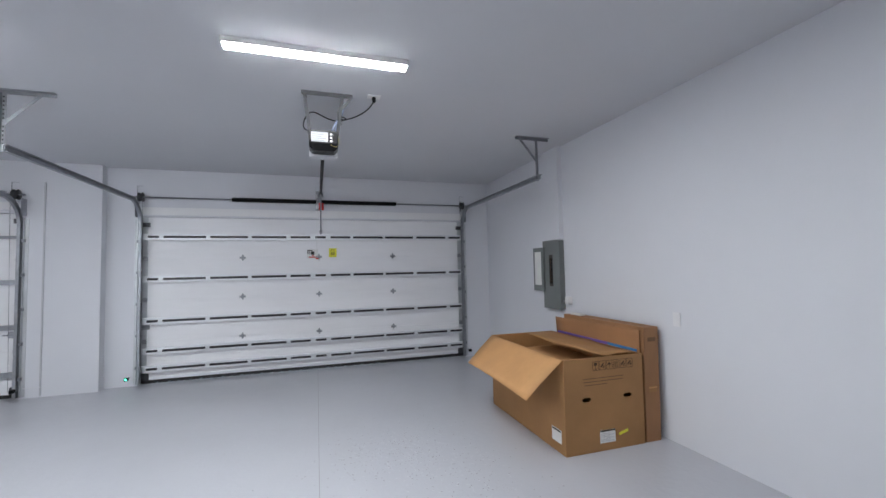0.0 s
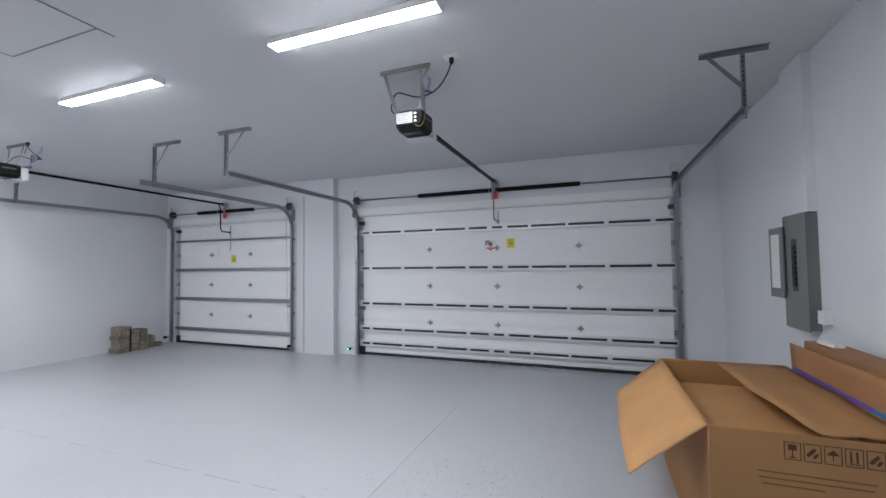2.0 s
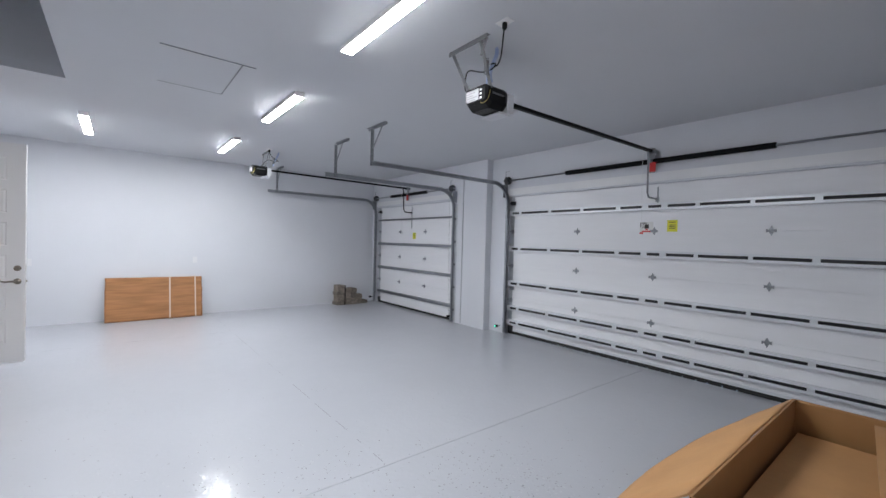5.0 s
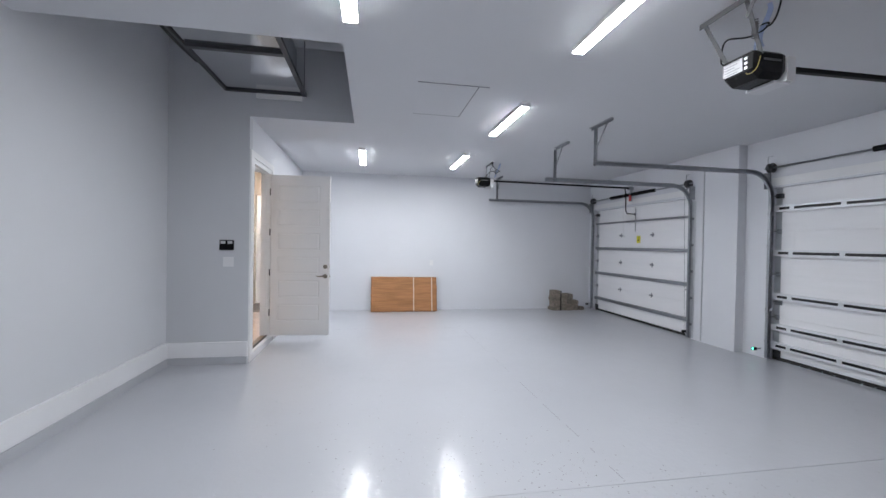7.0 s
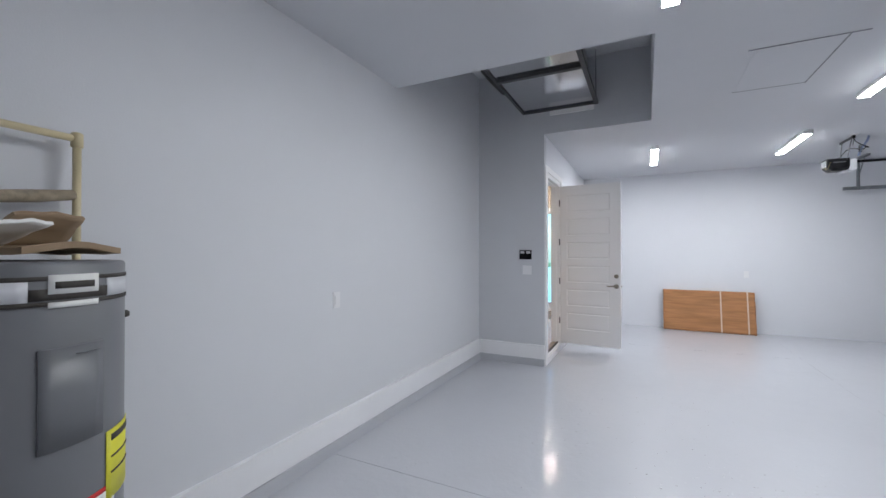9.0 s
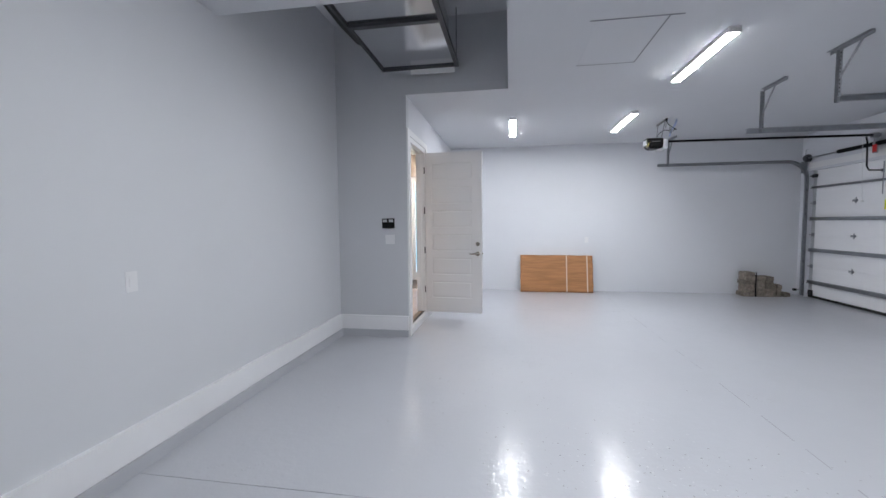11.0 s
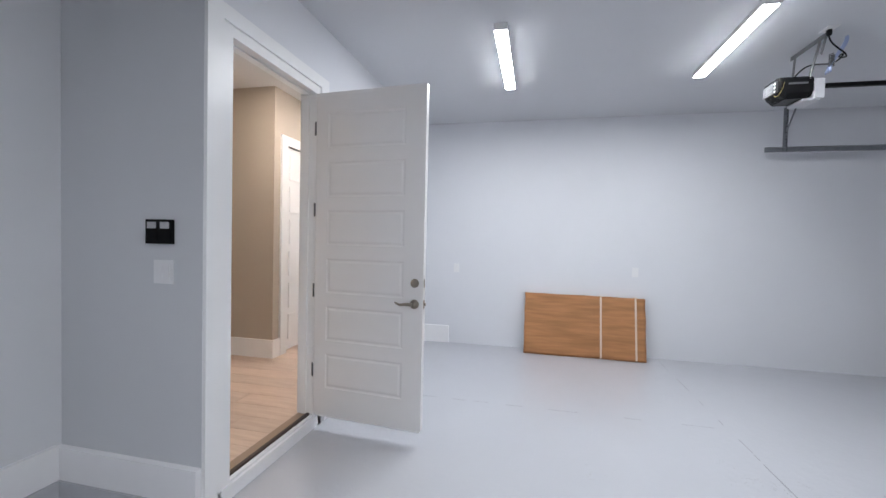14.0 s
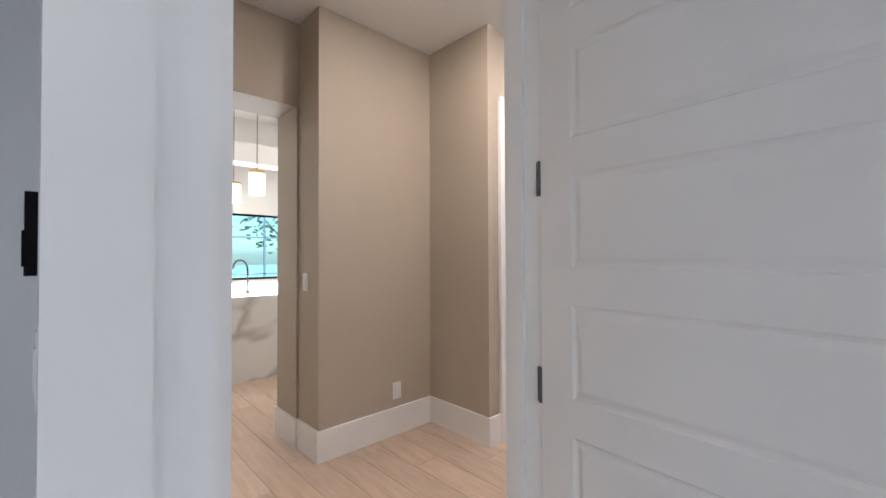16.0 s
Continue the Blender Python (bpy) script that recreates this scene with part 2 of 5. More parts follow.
def marble_mat():
    m, nt, b = mat_new("veined_marble")
    n = noise_tex(nt, 0.45, 4, 0.5)
    n.inputs["Distortion"].default_value = 0.6
    r = ramp(nt, n.outputs["Fac"], [(0.48, (0.78, 0.77, 0.76)), (0.5, (0.5, 0.47, 0.45)), (0.515, (0.78, 0.77, 0.76))])
    nt.links.new(r.outputs["Color"], b.inputs["Base Color"])
    b.inputs["Roughness"].default_value = 0.15
    return m


MARBLE = marble_mat()


def glass_mat():
    m, nt, b = mat_new("clear_glass")
    b.inputs["Transmission Weight"].default_value = 1.0
    b.inputs["Roughness"].default_value = 0.0
    b.inputs["IOR"].default_value = 1.45
    return m


TINTED = glass_mat()
TINTED.name = "tinted_glass"
TINTED.node_tree.nodes["Principled BSDF"].inputs["Base Color"].default_value = (0.46, 0.80, 1.0, 1)
SHADE = glow("lit_glass_shade", (1.0, 0.84, 0.6), 0.5)
SHEET = surface("bright_sheet_metal", (0.55, 0.56, 0.58), 0.12, metal=0.95, var=0.03, scale=1.5, bump=0.05, bump_scale=6, rough_var=0.03)
GRASS = surface("grass", (0.06, 0.11, 0.03), 0.9, var=0.3, scale=5, bump=0.5)
LEAF = surface("leaf", (0.17, 0.26, 0.12), 0.6, var=0.35, scale=6, bump=0.0)
BARK = surface("bark", (0.14, 0.1, 0.07), 0.9, var=0.25, scale=10, bump=0.5)
CONCRETE = surface("driveway_concrete", (0.42, 0.41, 0.39), 0.85, var=0.08, scale=3, bump=0.4)


# ---- building helpers ----
def box(bm, x0, y0, z0, x1, y1, z1):
    vs = [bm.verts.new(p) for p in ((x0, y0, z0), (x1, y0, z0), (x1, y1, z0), (x0, y1, z0), (x0, y0, z1), (x1, y0, z1), (x1, y1, z1), (x0, y1, z1))]
    for f in ((3, 2, 1, 0), (4, 5, 6, 7), (0, 1, 5, 4), (1, 2, 6, 5), (2, 3, 7, 6), (3, 0, 4, 7)):
        bm.faces.new([vs[i] for i in f])
    return vs


def boxes(*bs):
    bm = bmesh.new()
    for b in bs:
        box(bm, *b)
    return bm


def grid_panel(bm, xs, zs, y0, y1, holes):
    """A flat board over a grid of x and z, with the cells in holes left open."""
    v = {(i, j, k): bm.verts.new((x, y, z)) for i, x in enumerate(xs) for j, z in enumerate(zs) for k, y in enumerate((y0, y1))}
    full = lambda i, j: 0 <= i < len(xs) - 1 and 0 <= j < len(zs) - 1 and (i, j) not in holes
    for i in range(len(xs) - 1):
        for j in range(len(zs) - 1):
            if not full(i, j):
                continue
            for k in (0, 1):
                bm.faces.new((v[i, j, k], v[i + 1, j, k], v[i + 1, j + 1, k], v[i, j + 1, k]))
            for di, dj, p, q in ((-1, 0, (i, j), (i, j + 1)), (1, 0, (i + 1, j), (i + 1, j + 1)), (0, -1, (i, j), (i + 1, j)), (0, 1, (i, j + 1), (i + 1, j + 1))):
                if not full(i + di, j + dj):
                    bm.faces.new((v[(*p, 0)], v[(*q, 0)], v[(*q, 1)], v[(*p, 1)]))


def bar(bm, a, b, w, h, up=(0, 0, 1)):
    """A straight bar of section w by h from a to b."""
    a, b = Vector(a), Vector(b)
    d = (b - a).normalized()
    s = d.cross(Vector(up))
    if s.length < 1e-4:
        s = d.cross(Vector((0, 1, 0)))
    s.normalize()
    u = s.cross(d).normalized()
    vs = []
    for p in (a, b):
        for i, j in ((-1, -1), (1, -1), (1, 1), (-1, 1)):
            vs.append(bm.verts.new(p + s * (i * w / 2) + u * (j * h / 2)))
    for f in ((3, 2, 1, 0), (4, 5, 6, 7), (0, 1, 5, 4), (1, 2, 6, 5), (2, 3, 7, 6), (3, 0, 4, 7)):
        bm.faces.new([vs[i] for i in f])


def tube(bm, pts, r, seg=10, caps=True):
    """A round tube along points."""
    pts = [Vector(p) for p in pts]
    rings = []
    u = None
    for i, p in enumerate(pts):
        d = (pts[min(i + 1, len(pts) - 1)] - pts[max(i - 1, 0)]).normalized()
        if u is None:
            u = d.orthogonal().normalized()
        u = (u - d * u.dot(d)).normalized()
        v = d.cross(u)
        rr = r[i] if isinstance(r, (list, tuple)) else r
        rings.append([bm.verts.new(p + (u * math.cos(2 * math.pi * k / seg) + v * math.sin(2 * math.pi * k / seg)) * rr) for k in range(seg)])
    for a, b in zip(rings, rings[1:]):
        for k in range(seg):
            bm.faces.new((a[k], a[(k + 1) % seg], b[(k + 1) % seg], b[k])).smooth = True
    if caps:
        bm.faces.new(rings[0][::-1])
        bm.faces.new(rings[-1])


def turned(bm, c, prof, seg=24, axis="z"):
    """A turned body: prof is (radius, height) along the axis."""
    rings = []
    for r, h in prof:
        ring = []
        for k in range(seg):
            a = 2 * math.pi * k / seg
            p = (r * math.cos(a), r * math.sin(a), h)
            if axis == "x":
                p = (h, p[0], p[1])
            elif axis == "y":
                p = (p[1], h, p[0])
            ring.append(bm.verts.new(Vector(c) + Vector(p)))
        rings.append(ring)
    for a, b in zip(rings, rings[1:]):
        for k in range(seg):
            bm.faces.new((a[k], a[(k + 1) % seg], b[(k + 1) % seg], b[k])).smooth = True
    bm.faces.new(rings[0][::-1])
    bm.faces.new(rings[-1])


def bez(p0, p1, p2, p3, n=12):
    out = []
    for i in range(n + 1):
        t = i / n
        out.append(tuple((1 - t) ** 3 * a + 3 * (1 - t) ** 2 * t * b + 3 * (1 - t) * t * t * c + t ** 3 * d for a, b, c, d in zip(p0, p1, p2, p3)))
    return out


def finish(bm, name, mat, bevel=0.0):
    if bevel:
        bmesh.ops.bevel(bm, geom=[e for e in bm.edges if len(e.link_faces) == 2 and e.calc_face_angle(0) > 0.6], offset=bevel, segments=2, affect="EDGES", clamp_overlap=True)
    bmesh.ops.recalc_face_normals(bm, faces=bm.faces)
    me = bpy.data.meshes.new(name)
    bm.to_mesh(me)
    bm.free()
    me.materials.append(mat)
    return me


def part(name, bm, mat, parent, label="", bevel=0.0, kind=""):
    ob = new(name, finish(bm, name, mat, bevel))
    ob.parent = parent
    return tagged(ob, label, kind=kind)


def thing(name, label, category, group="", at=(0, 0, 0), rz=0.0):
    ob = new(name)
    ob.matrix_world = pose(*at, 0, 0, rz)
    ob.empty_display_size = 0.1
    return tagged(ob, label, category, group)


def solid(name, bm, mat, label="", category="", kind="", bevel=0.0, group=""):
    ob = new(name, finish(bm, name, mat, bevel))
    return tagged(ob, label, category, group, kind)


def structure(name, bm, mat, label="", bevel=0.0):
    return solid(name, bm, mat, label, "", "structure", bevel)


def lettering(body, size, mat, parent, m, name="lettering"):
    cu = bpy.data.curves.new(name, "FONT")
    cu.body, cu.size, cu.extrude, cu.align_x, cu.align_y = body, size, 0.0004, "CENTER", "CENTER"
    tmp = bpy.data.objects.new(name + "_text", cu)
    scene.collection.objects.link(tmp)
    me = bpy.data.meshes.new_from_object(tmp)
    bpy.data.objects.remove(tmp)
    me.materials.clear()
    me.materials.append(mat)
    ob = new(name, me)
    ob.parent = parent
    ob.matrix_local = m
    return ob


# ---- plan ----
XE, XW = 3.15, -6.68
YN, YNE = 6.79, 6.93
YS, YD = -0.92, 0.0
XP = -2.82
ZC = 3.05
DX0, DX1 = -2.20, 2.68
SX0, SX1 = -6.48, -3.43
DOORH = 2.37
HX0, HX1 = -3.865, -3.01
FZ = 0.10
T = 0.2

# ---- structure of the garage ----
floor = structure("floor", boxes((XW - T, YS - T, -0.12, 0.2078, YN + 0.55, 0.0), (0.2124, YS - T, -0.12, XE + T, YN + 0.55, 0.0)), EPOXY, "glossy light grey epoxy floor with scattered flakes")
structure("floor_joint", boxes((0.207, YS, -0.05, 0.213, YNE + 0.2, -0.003)), surface("joint_filler", (0.30, 0.30, 0.32), 0.6, bump=0.2), "dark recessed saw-cut joint in the epoxy floor")
random.seed(12)
bm = bmesh.new()
x = XW + 0.1
while x < 0.1:
    ln = random.uniform(0.05, 0.5)
    w = random.uniform(0.0016, 0.0042)
    y = 3.14 + random.uniform(-0.004, 0.004)
    box(bm, x, y - w, -0.001, min(x + ln, 0.19), y + w, 0.0006)
    x += ln + random.uniform(0.02, 0.35)
y = 0.4
while y < 3.0:
    ln = random.uniform(0.05, 0.25)
    w = random.uniform(0.0016, 0.004)
    box(bm, -4.71 - w, y, -0.001, -4.71 + w, y + ln, 0.0006)
    y += ln + random.uniform(0.05, 0.4)
structure("floor_crack_line", bm, surface("filled_joint", (0.28, 0.28, 0.31), 0.4, bump=0), "faint broken line of a filled floor joint")
FLAKE_DARK = surface("dark_flake", (0.27, 0.27, 0.285), 0.35, var=0.35, scale=60, bump=0.0)
FLAKE_PALE = surface("pale_flake", (0.55, 0.56, 0.59), 0.22, var=0.1, scale=60, bump=0.0)
random.seed(31)
spots = ((0.80, 3.65, 0.30, 0.26, 300), (1.00, 3.95, 0.30, 0.25, 70), (1.32, 3.10, 0.22, 0.30, 130), (0.02, 2.95, 0.26, 0.22, 90), (-0.15, 2.25, 0.28, 0.3, 90),
         (-0.55, 1.65, 0.30, 0.3, 70), (0.25, 2.1, 0.5, 0.6, 70), (0.9, 2.3, 0.5, 0.6, 90), (-0.30, 4.2, 0.3, 0.15, 8), (0.7, 4.5, 0.5, 0.4, 18),
         (-2.15, 1.3, 0.4, 0.5, 16), (-1.2, 2.0, 0.4, 0.6, 14), (-0.9, 0.6, 0.5, 0.3, 30))
for name, mat, take, hgt in (("floor_flake_dark", FLAKE_DARK, 0, 0.0006), ("floor_flake_pale", FLAKE_PALE, 1, 0.0014)):
    verts, faces = [], []
    for sx, sy, wx, wy, n in spots:
        for k in range(round(n * 0.8)):
            x, y = random.gauss(sx, wx), random.gauss(sy, wy)
            rad = random.uniform(0.0035, 0.0085) * (1.25 if take else 1.0)
            if abs(x - 0.21) < 0.012 or y < -0.6 or (x > 2.03 and y > 3.0):
                continue
            m = random.choice((4, 5, 5, 6))
            a0 = random.uniform(0, 6.28)
            sq = random.uniform(0.45, 1.0)
            n0 = len(verts)
            for ring, (q, z) in enumerate(((1.0, 0.0), (0.6, hgt))):
                for i in range(m):
                    a = a0 + 2 * math.pi * i / m
                    rr = rad * q * (1 + 0.25 * math.sin(a * 2 + k))
                    c, d = rr * math.cos(a), rr * sq * math.sin(a)
                    verts.append((x + c * math.cos(a0) - d * math.sin(a0), y + c * math.sin(a0) + d * math.cos(a0), z))
            faces.append([n0 + m + i for i in range(m)])
            for i in range(m):
                faces.append([n0 + i, n0 + (i + 1) % m, n0 + m + (i + 1) % m, n0 + m + i])
    me = bpy.data.meshes.new(name)
    me.from_pydata(verts, [], faces)
    me.materials.append(mat)
    tagged(new(name, me), "scattered chips in the coating of the epoxy floor", kind="stuff")
structure("wall_east", boxes((XE, YS - T, 0, XE + T, YNE + T, 4.1)), WALL, "smooth pale grey painted wall")
structure("wall_west", boxes((XW - T, YD - T, 0, XW, YN + T, 4.1)), WALL, "smooth pale grey painted wall")
structure("wall_north_west", boxes((XW, YN, 0, SX0, YN + 0.3, ZC), (SX1, YN, 0, -2.58, YN + 0.44, ZC), (SX0, YN, DOORH, SX1, YN + 0.3, ZC)), WALL, "pale grey wall round the single garage door")
structure("wall_north_east", boxes((-2.58, YNE, 0, DX0, YNE + 0.3, ZC), (DX1, YNE, 0, XE, YNE + 0.3, ZC), (DX0, YNE, DOORH, DX1, YNE + 0.3, ZC)), WALL, "pale grey wall round the double garage door")
structure("wall_south", boxes((XP, YS - T, 0, XE, YS, 4.1)), WALL_SOUTH_DIMMED, "pale grey painted wall of the niche, dimmer light in its colour")
structure("wall_pier", boxes((XP - 0.10, YS - T, 0, XP, YD - 0.11, 3.95), (XP - 0.12, YD - 0.11, 0, XP, YD, 3.95)), WALL_SHADED, "pale grey wall end beside the house door, shade in its colour")
structure("wall_house", boxes((XW, YD - 0.11, 0, HX0 - 0.05, YD, ZC), (HX1 + 0.08, YD - 0.11, 0, XP - 0.12, YD, ZC), (HX0 - 0.05, YD - 0.11, 2.57, HX1 + 0.08, YD, ZC), (HX0 - 0.05, YD - 0.11, 0, HX1 + 0.08, YD, FZ - 0.02)), WALL, "pale grey wall with the house door")
RX0, RX1, RY1 = XP, -0.69, 1.255
structure("ceiling", boxes((XW, RY1, ZC, XE, YNE, ZC + 0.1), (RX1, YS, ZC, XE, RY1, ZC + 0.1), (XW, YD, ZC, RX0, RY1, ZC + 0.1)), CEIL, "flat pale grey painted ceiling with a raised recess")
structure("wall_recess_west", boxes((RX0 - 0.1, YD + 0.001, ZC + 0.1, RX0, RY1 + 0.1, 3.95)), WALL_SHADED, "pale grey side of the ceiling recess, shade in its colour")
structure("wall_recess_north", boxes((RX0, RY1, ZC + 0.1, RX1, RY1 + 0.1, 3.95)), WALL_SHADED, "pale grey side of the ceiling recess, shade in its colour")
structure("wall_recess_east", boxes((RX1, YS, ZC + 0.1, RX1 + 0.1, RY1 + 0.1, 3.95)), WALL_SHADED, "pale grey side of the ceiling recess, shade in its colour")
structure("ceiling_recess", boxes((RX0 - 0.1, YS - 0.01, 3.95, RX1 + 0.1, RY1 + 0.1, 4.0)), CEIL, "painted top of the ceiling recess")
structure("roof_slab", boxes((XW - T, YS - T, 4.1, XE + T, YN + 0.5, 4.2)), CONCRETE, "plain slab above the garage")
curb = structure("curb", boxes((XP + 0.035, YS, 0.092, 1.6, YS + 0.035, 0.28), (1.6, YS, 0.092, XE, YS + 0.035, 0.28), (XP, YS, 0.092, XP + 0.035, YD, 0.27)), STEM, "white painted concrete curb under the wall", 0.004)
structure("curb_foot", boxes((XP + 0.04, YS, 0, XE, YS + 0.045, 0.09), (XP, YS, 0, XP + 0.045, YD, 0.09)), STEM_GREY, "grey epoxy foot of the curb", 0.004)
structure("curb_west", boxes((XW, YD, 0, XW + 0.03, 0.46, 0.235), (XW + 0.03, YD, 0, HX0 - 0.13, YD + 0.03, 0.235)), STEM, "white painted concrete curb", 0.004)
structure("threshold_step", boxes((HX0 - 0.1, YD, 0, HX1 + 0.1, YD + 0.02, FZ - 0.02)), STEM, "white painted face of the door step", 0.003)

# chase above the electrical panel
structure("wall_chase", boxes((3.092, 4.58, 1.874, XE, 4.94, ZC)), WALL, "boxed wiring chase painted pale grey", 0.004)

# attic hatch lines
hatch = thing("attic_hatch", "flush white attic access panel in the ceiling", "attic hatch", at=(-1.76, 2.225, ZC - 0.004))
part("panel", boxes((-0.463, -0.268, 0, 0.463, 0.268, 0.003)), CEIL, hatch)
part("gap", boxes((-0.476, -0.275, -0.001, -0.464, 0.281, 0.0035), (0.464, -0.32, -0.001, 0.476, 0.38, 0.0035), (-0.464, 0.269, -0.001, 0.464, 0.281, 0.0035)), STEEL_DARK, hatch, "thin dark shadow gap round the panel")


# ---- ceiling lamps ----
def strip_lamp():
    g = "strip lamps on the garage ceiling"
    o = thing("strip_light", "white linear ceiling lamp, switched on", "ceiling lamp", g, at=(0.23, 3.04, ZC))
    part("housing", boxes((-0.61, -0.047, -0.0415, 0.61, 0.047, 0)), PLASTIC_WHITE, o)
    bm = bmesh.new()
    prof = [(-0.047, -0.042), (-0.042, -0.046), (-0.03, -0.048), (0.03, -0.048), (0.042, -0.046), (0.047, -0.042)]
    ends = [[bm.verts.new((x, y, z)) for y, z in prof] for x in (-0.6, 0.6)]
    for i in range(len(prof) - 1):
        bm.faces.new((ends[0][i], ends[0][i + 1], ends[1][i + 1], ends[1][i]))
    part("diffuser", bm, LAMP, o, "glowing frosted diffuser")
    part("end_cap", boxes((-0.612, -0.049, -0.05, -0.6, 0.049, 0)), PLASTIC_WHITE, o, "", 0.003)
    part("end_cap", boxes((0.6, -0.049, -0.05, 0.612, 0.049, 0)), PLASTIC_WHITE, o, "", 0.003)
    return o


lamp0 = strip_lamp()
for x, y in ((-2.20, 3.10), (-4.74, 3.05), (-4.76, 1.32), (0.32, 1.33)):
    copy_thing(lamp0, pose(x, y, ZC))


# ---- garage doors ----
def hinge_plate(name, parent, x, z, y, s=1.0, mat=None):
    bm = bmesh.new()
    pts = ((0, 0.055), (0.018, 0.018), (0.038, 0), (0.018, -0.018), (0, -0.055), (-0.018, -0.018), (-0.038, 0), (-0.018, 0.018))
    f = [bm.verts.new((x + px * s, y, z + pz * s)) for px, pz in pts]
    g = [bm.verts.new((x + px * s, y - 0.004, z + pz * s)) for px, pz in pts]
    bm.faces.new(f)
    bm.faces.new(g[::-1])
    for i in range(8):
        bm.faces.new((f[i], f[(i + 1) % 8], g[(i + 1) % 8], g[i]))
    h = part(name, bm, mat or HINGE_STEEL, parent)
    bm = bmesh.new()
    tube(bm, [(x - 0.04 * s, y - 0.012, z), (x + 0.04 * s, y - 0.012, z)], 0.009, 8)
    for dx in (-0.036, 0.036):
        box(bm, x + dx * s - 0.006, y - 0.022, z - 0.016, x + dx * s + 0.006, y - 0.002, z + 0.016)
    part("pin", bm, HINGE_STEEL, h, "dull steel hinge pin")
    return h


def track_points(x, yd, z, end):
    pts = [(x, yd, 0.03), (x, yd, z - 0.34)]
    for k in range(1, 9):
        a = math.pi / 2 * k / 8
        pts.append((x, yd - 0.34 * (1 - math.cos(a)), z - 0.34 + 0.34 * math.sin(a)))
    return pts + [(x, end, z)]


def channel(bm, pts, w, d, side):
    """A C-shaped track along points in a plane of constant x."""
    for a, b in zip(pts, pts[1:]):
        a, b = Vector(a), Vector(b)
        dr = (b - a).normalized()
        n = Vector((0, -dr.z, dr.y))
        ext = dr * 0.006
        bar(bm, a - ext, b + ext, 0.004, w, n)
        for s in (-1, 1):
            o = n * (s * w / 2) + Vector((side * d / 2, 0, 0))
            bar(bm, a + o - ext, b + o + ext, d, 0.004, n)


def garage_door(x0, x1, yface, label, zs, bars, hinges, wide):
    """Sectional door seen from inside; yface is the inner face of the sections."""
    o = thing("garage_door", label, "garage door", "garage doors", at=((x0 + x1) / 2, yface, 0))
    cx = (x0 + x1) / 2
    hw = (x1 - x0) / 2
    for a, b in zip(zs, zs[1:]):
        bm = bmesh.new()
        box(bm, -hw - 0.02, 0, a + 0.002, hw + 0.02, 0.012, b - 0.002)
        box(bm, -hw - 0.02, 0.012, a - 0.0005, hw + 0.02, 0.045, b + 0.0)
        for k in (0.33, 0.66):
            zz = a + (b - a) * k
            box(bm, -hw, -0.0015, zz - 0.002, hw, 0, zz + 0.002)
        part("section", bm, GDOOR, o, "white insulated steel door section")
    slots = ((-2.34, -2.20), (-2.145, -1.60), (-1.545, -1.035), (-0.985, -0.49), (-0.43, -0.135), (-0.06, 0.10), (0.175, 0.485), (0.53, 1.015), (1.055, 1.53), (1.59, 2.11), (2.17, 2.38))
    for z in bars:
        bm = bmesh.new()
        if wide:
            h = 0.042
            gx = [-hw - 0.012] + [v for q in slots for v in q] + [hw - 0.005]
            grid_panel(bm, gx, [z - h, z - 0.017, z + 0.017, z + h], -0.075, -0.070, {(2 * k + 1, 1) for k in range(len(slots))})
            box(bm, -hw - 0.012, -0.070, z + h - 0.004, hw - 0.005, -0.002, z + h)
            box(bm, -hw - 0.012, -0.070, z - h, hw - 0.005, -0.002, z - h + 0.004)
            for zl in (z - h - 0.002, z + h - 0.006, z - 0.021, z + 0.017):
                box(bm, -hw - 0.012, -0.079, zl, hw - 0.005, -0.0752, zl + 0.004 if abs(zl - z) < 0.03 else zl + 0.008)
            part("strut", bm, GDOOR_TRIM, o, "slotted galvanised reinforcing strut")
            # Dark strip added inside the strut in place of the shade seen through its slots.
            part("slot_shade", boxes((-hw + 0.03, -0.012, z - h + 0.006, hw - 0.03, -0.008, z + h - 0.006)), FRAME_STEEL, o, "dark strip standing in for the shade behind the slots")
        else:
            h = 0.027 if z < 2 else 0.016
            box(bm, -hw + 0.02, -0.05, z - h, hw - 0.02, -0.046, z + h)
            box(bm, -hw + 0.02, -0.046, z + h - 0.004, hw - 0.02, 0, z + h)
            box(bm, -hw + 0.02, -0.046, z - h, hw - 0.02, 0, z - h + 0.004)
            box(bm, -hw + 0.02, -0.056, z - h - 0.006, hw - 0.02, -0.05, z - h + 0.008)
            part("strut", bm, STEEL if z < 2 else STEEL_DARK, o, "galvanised steel reinforcing strut")
    for z in zs[1:-1]:
        for x in hinges:
            hinge_plate("hinge", o, x - cx, z, 0, 1.0, STEEL if wide else HINGE_STEEL)
        for s in (-1, 1):
            bm = boxes((s * (hw - 0.06) - 0.026, -0.02, z - 0.032, s * (hw - 0.06) + 0.026, -0.001, z + 0.032))
            tube(bm, [(s * (hw - 0.09), -0.034, z), (s * (hw + 0.02), -0.034, z)], 0.008, 8)
            part("roller_hinge", bm, HINGE_STEEL, o)
    for s in (-1, 1):
        bm = boxes((s * (hw - 0.04) - 0.045, -0.003, 0.03, s * (hw - 0.04) + 0.045, -0.0005, zs[-1] - 0.02))
        part("end_stile", bm, STILE_STEEL, o, "galvanised steel end stile")
        bm = boxes((s * (hw - 0.07) - 0.04, -0.05, zs[-1] - 0.16, s * (hw - 0.07) + 0.04, -0.002, zs[-1] - 0.10))
        tube(bm, [(s * (hw - 0.08), -0.06, zs[-1] - 0.13), (s * (hw + 0.02), -0.06, zs[-1] - 0.13)], 0.009, 8)
        part("top_bracket", bm, FRAME_STEEL, o, "dark steel top bracket")
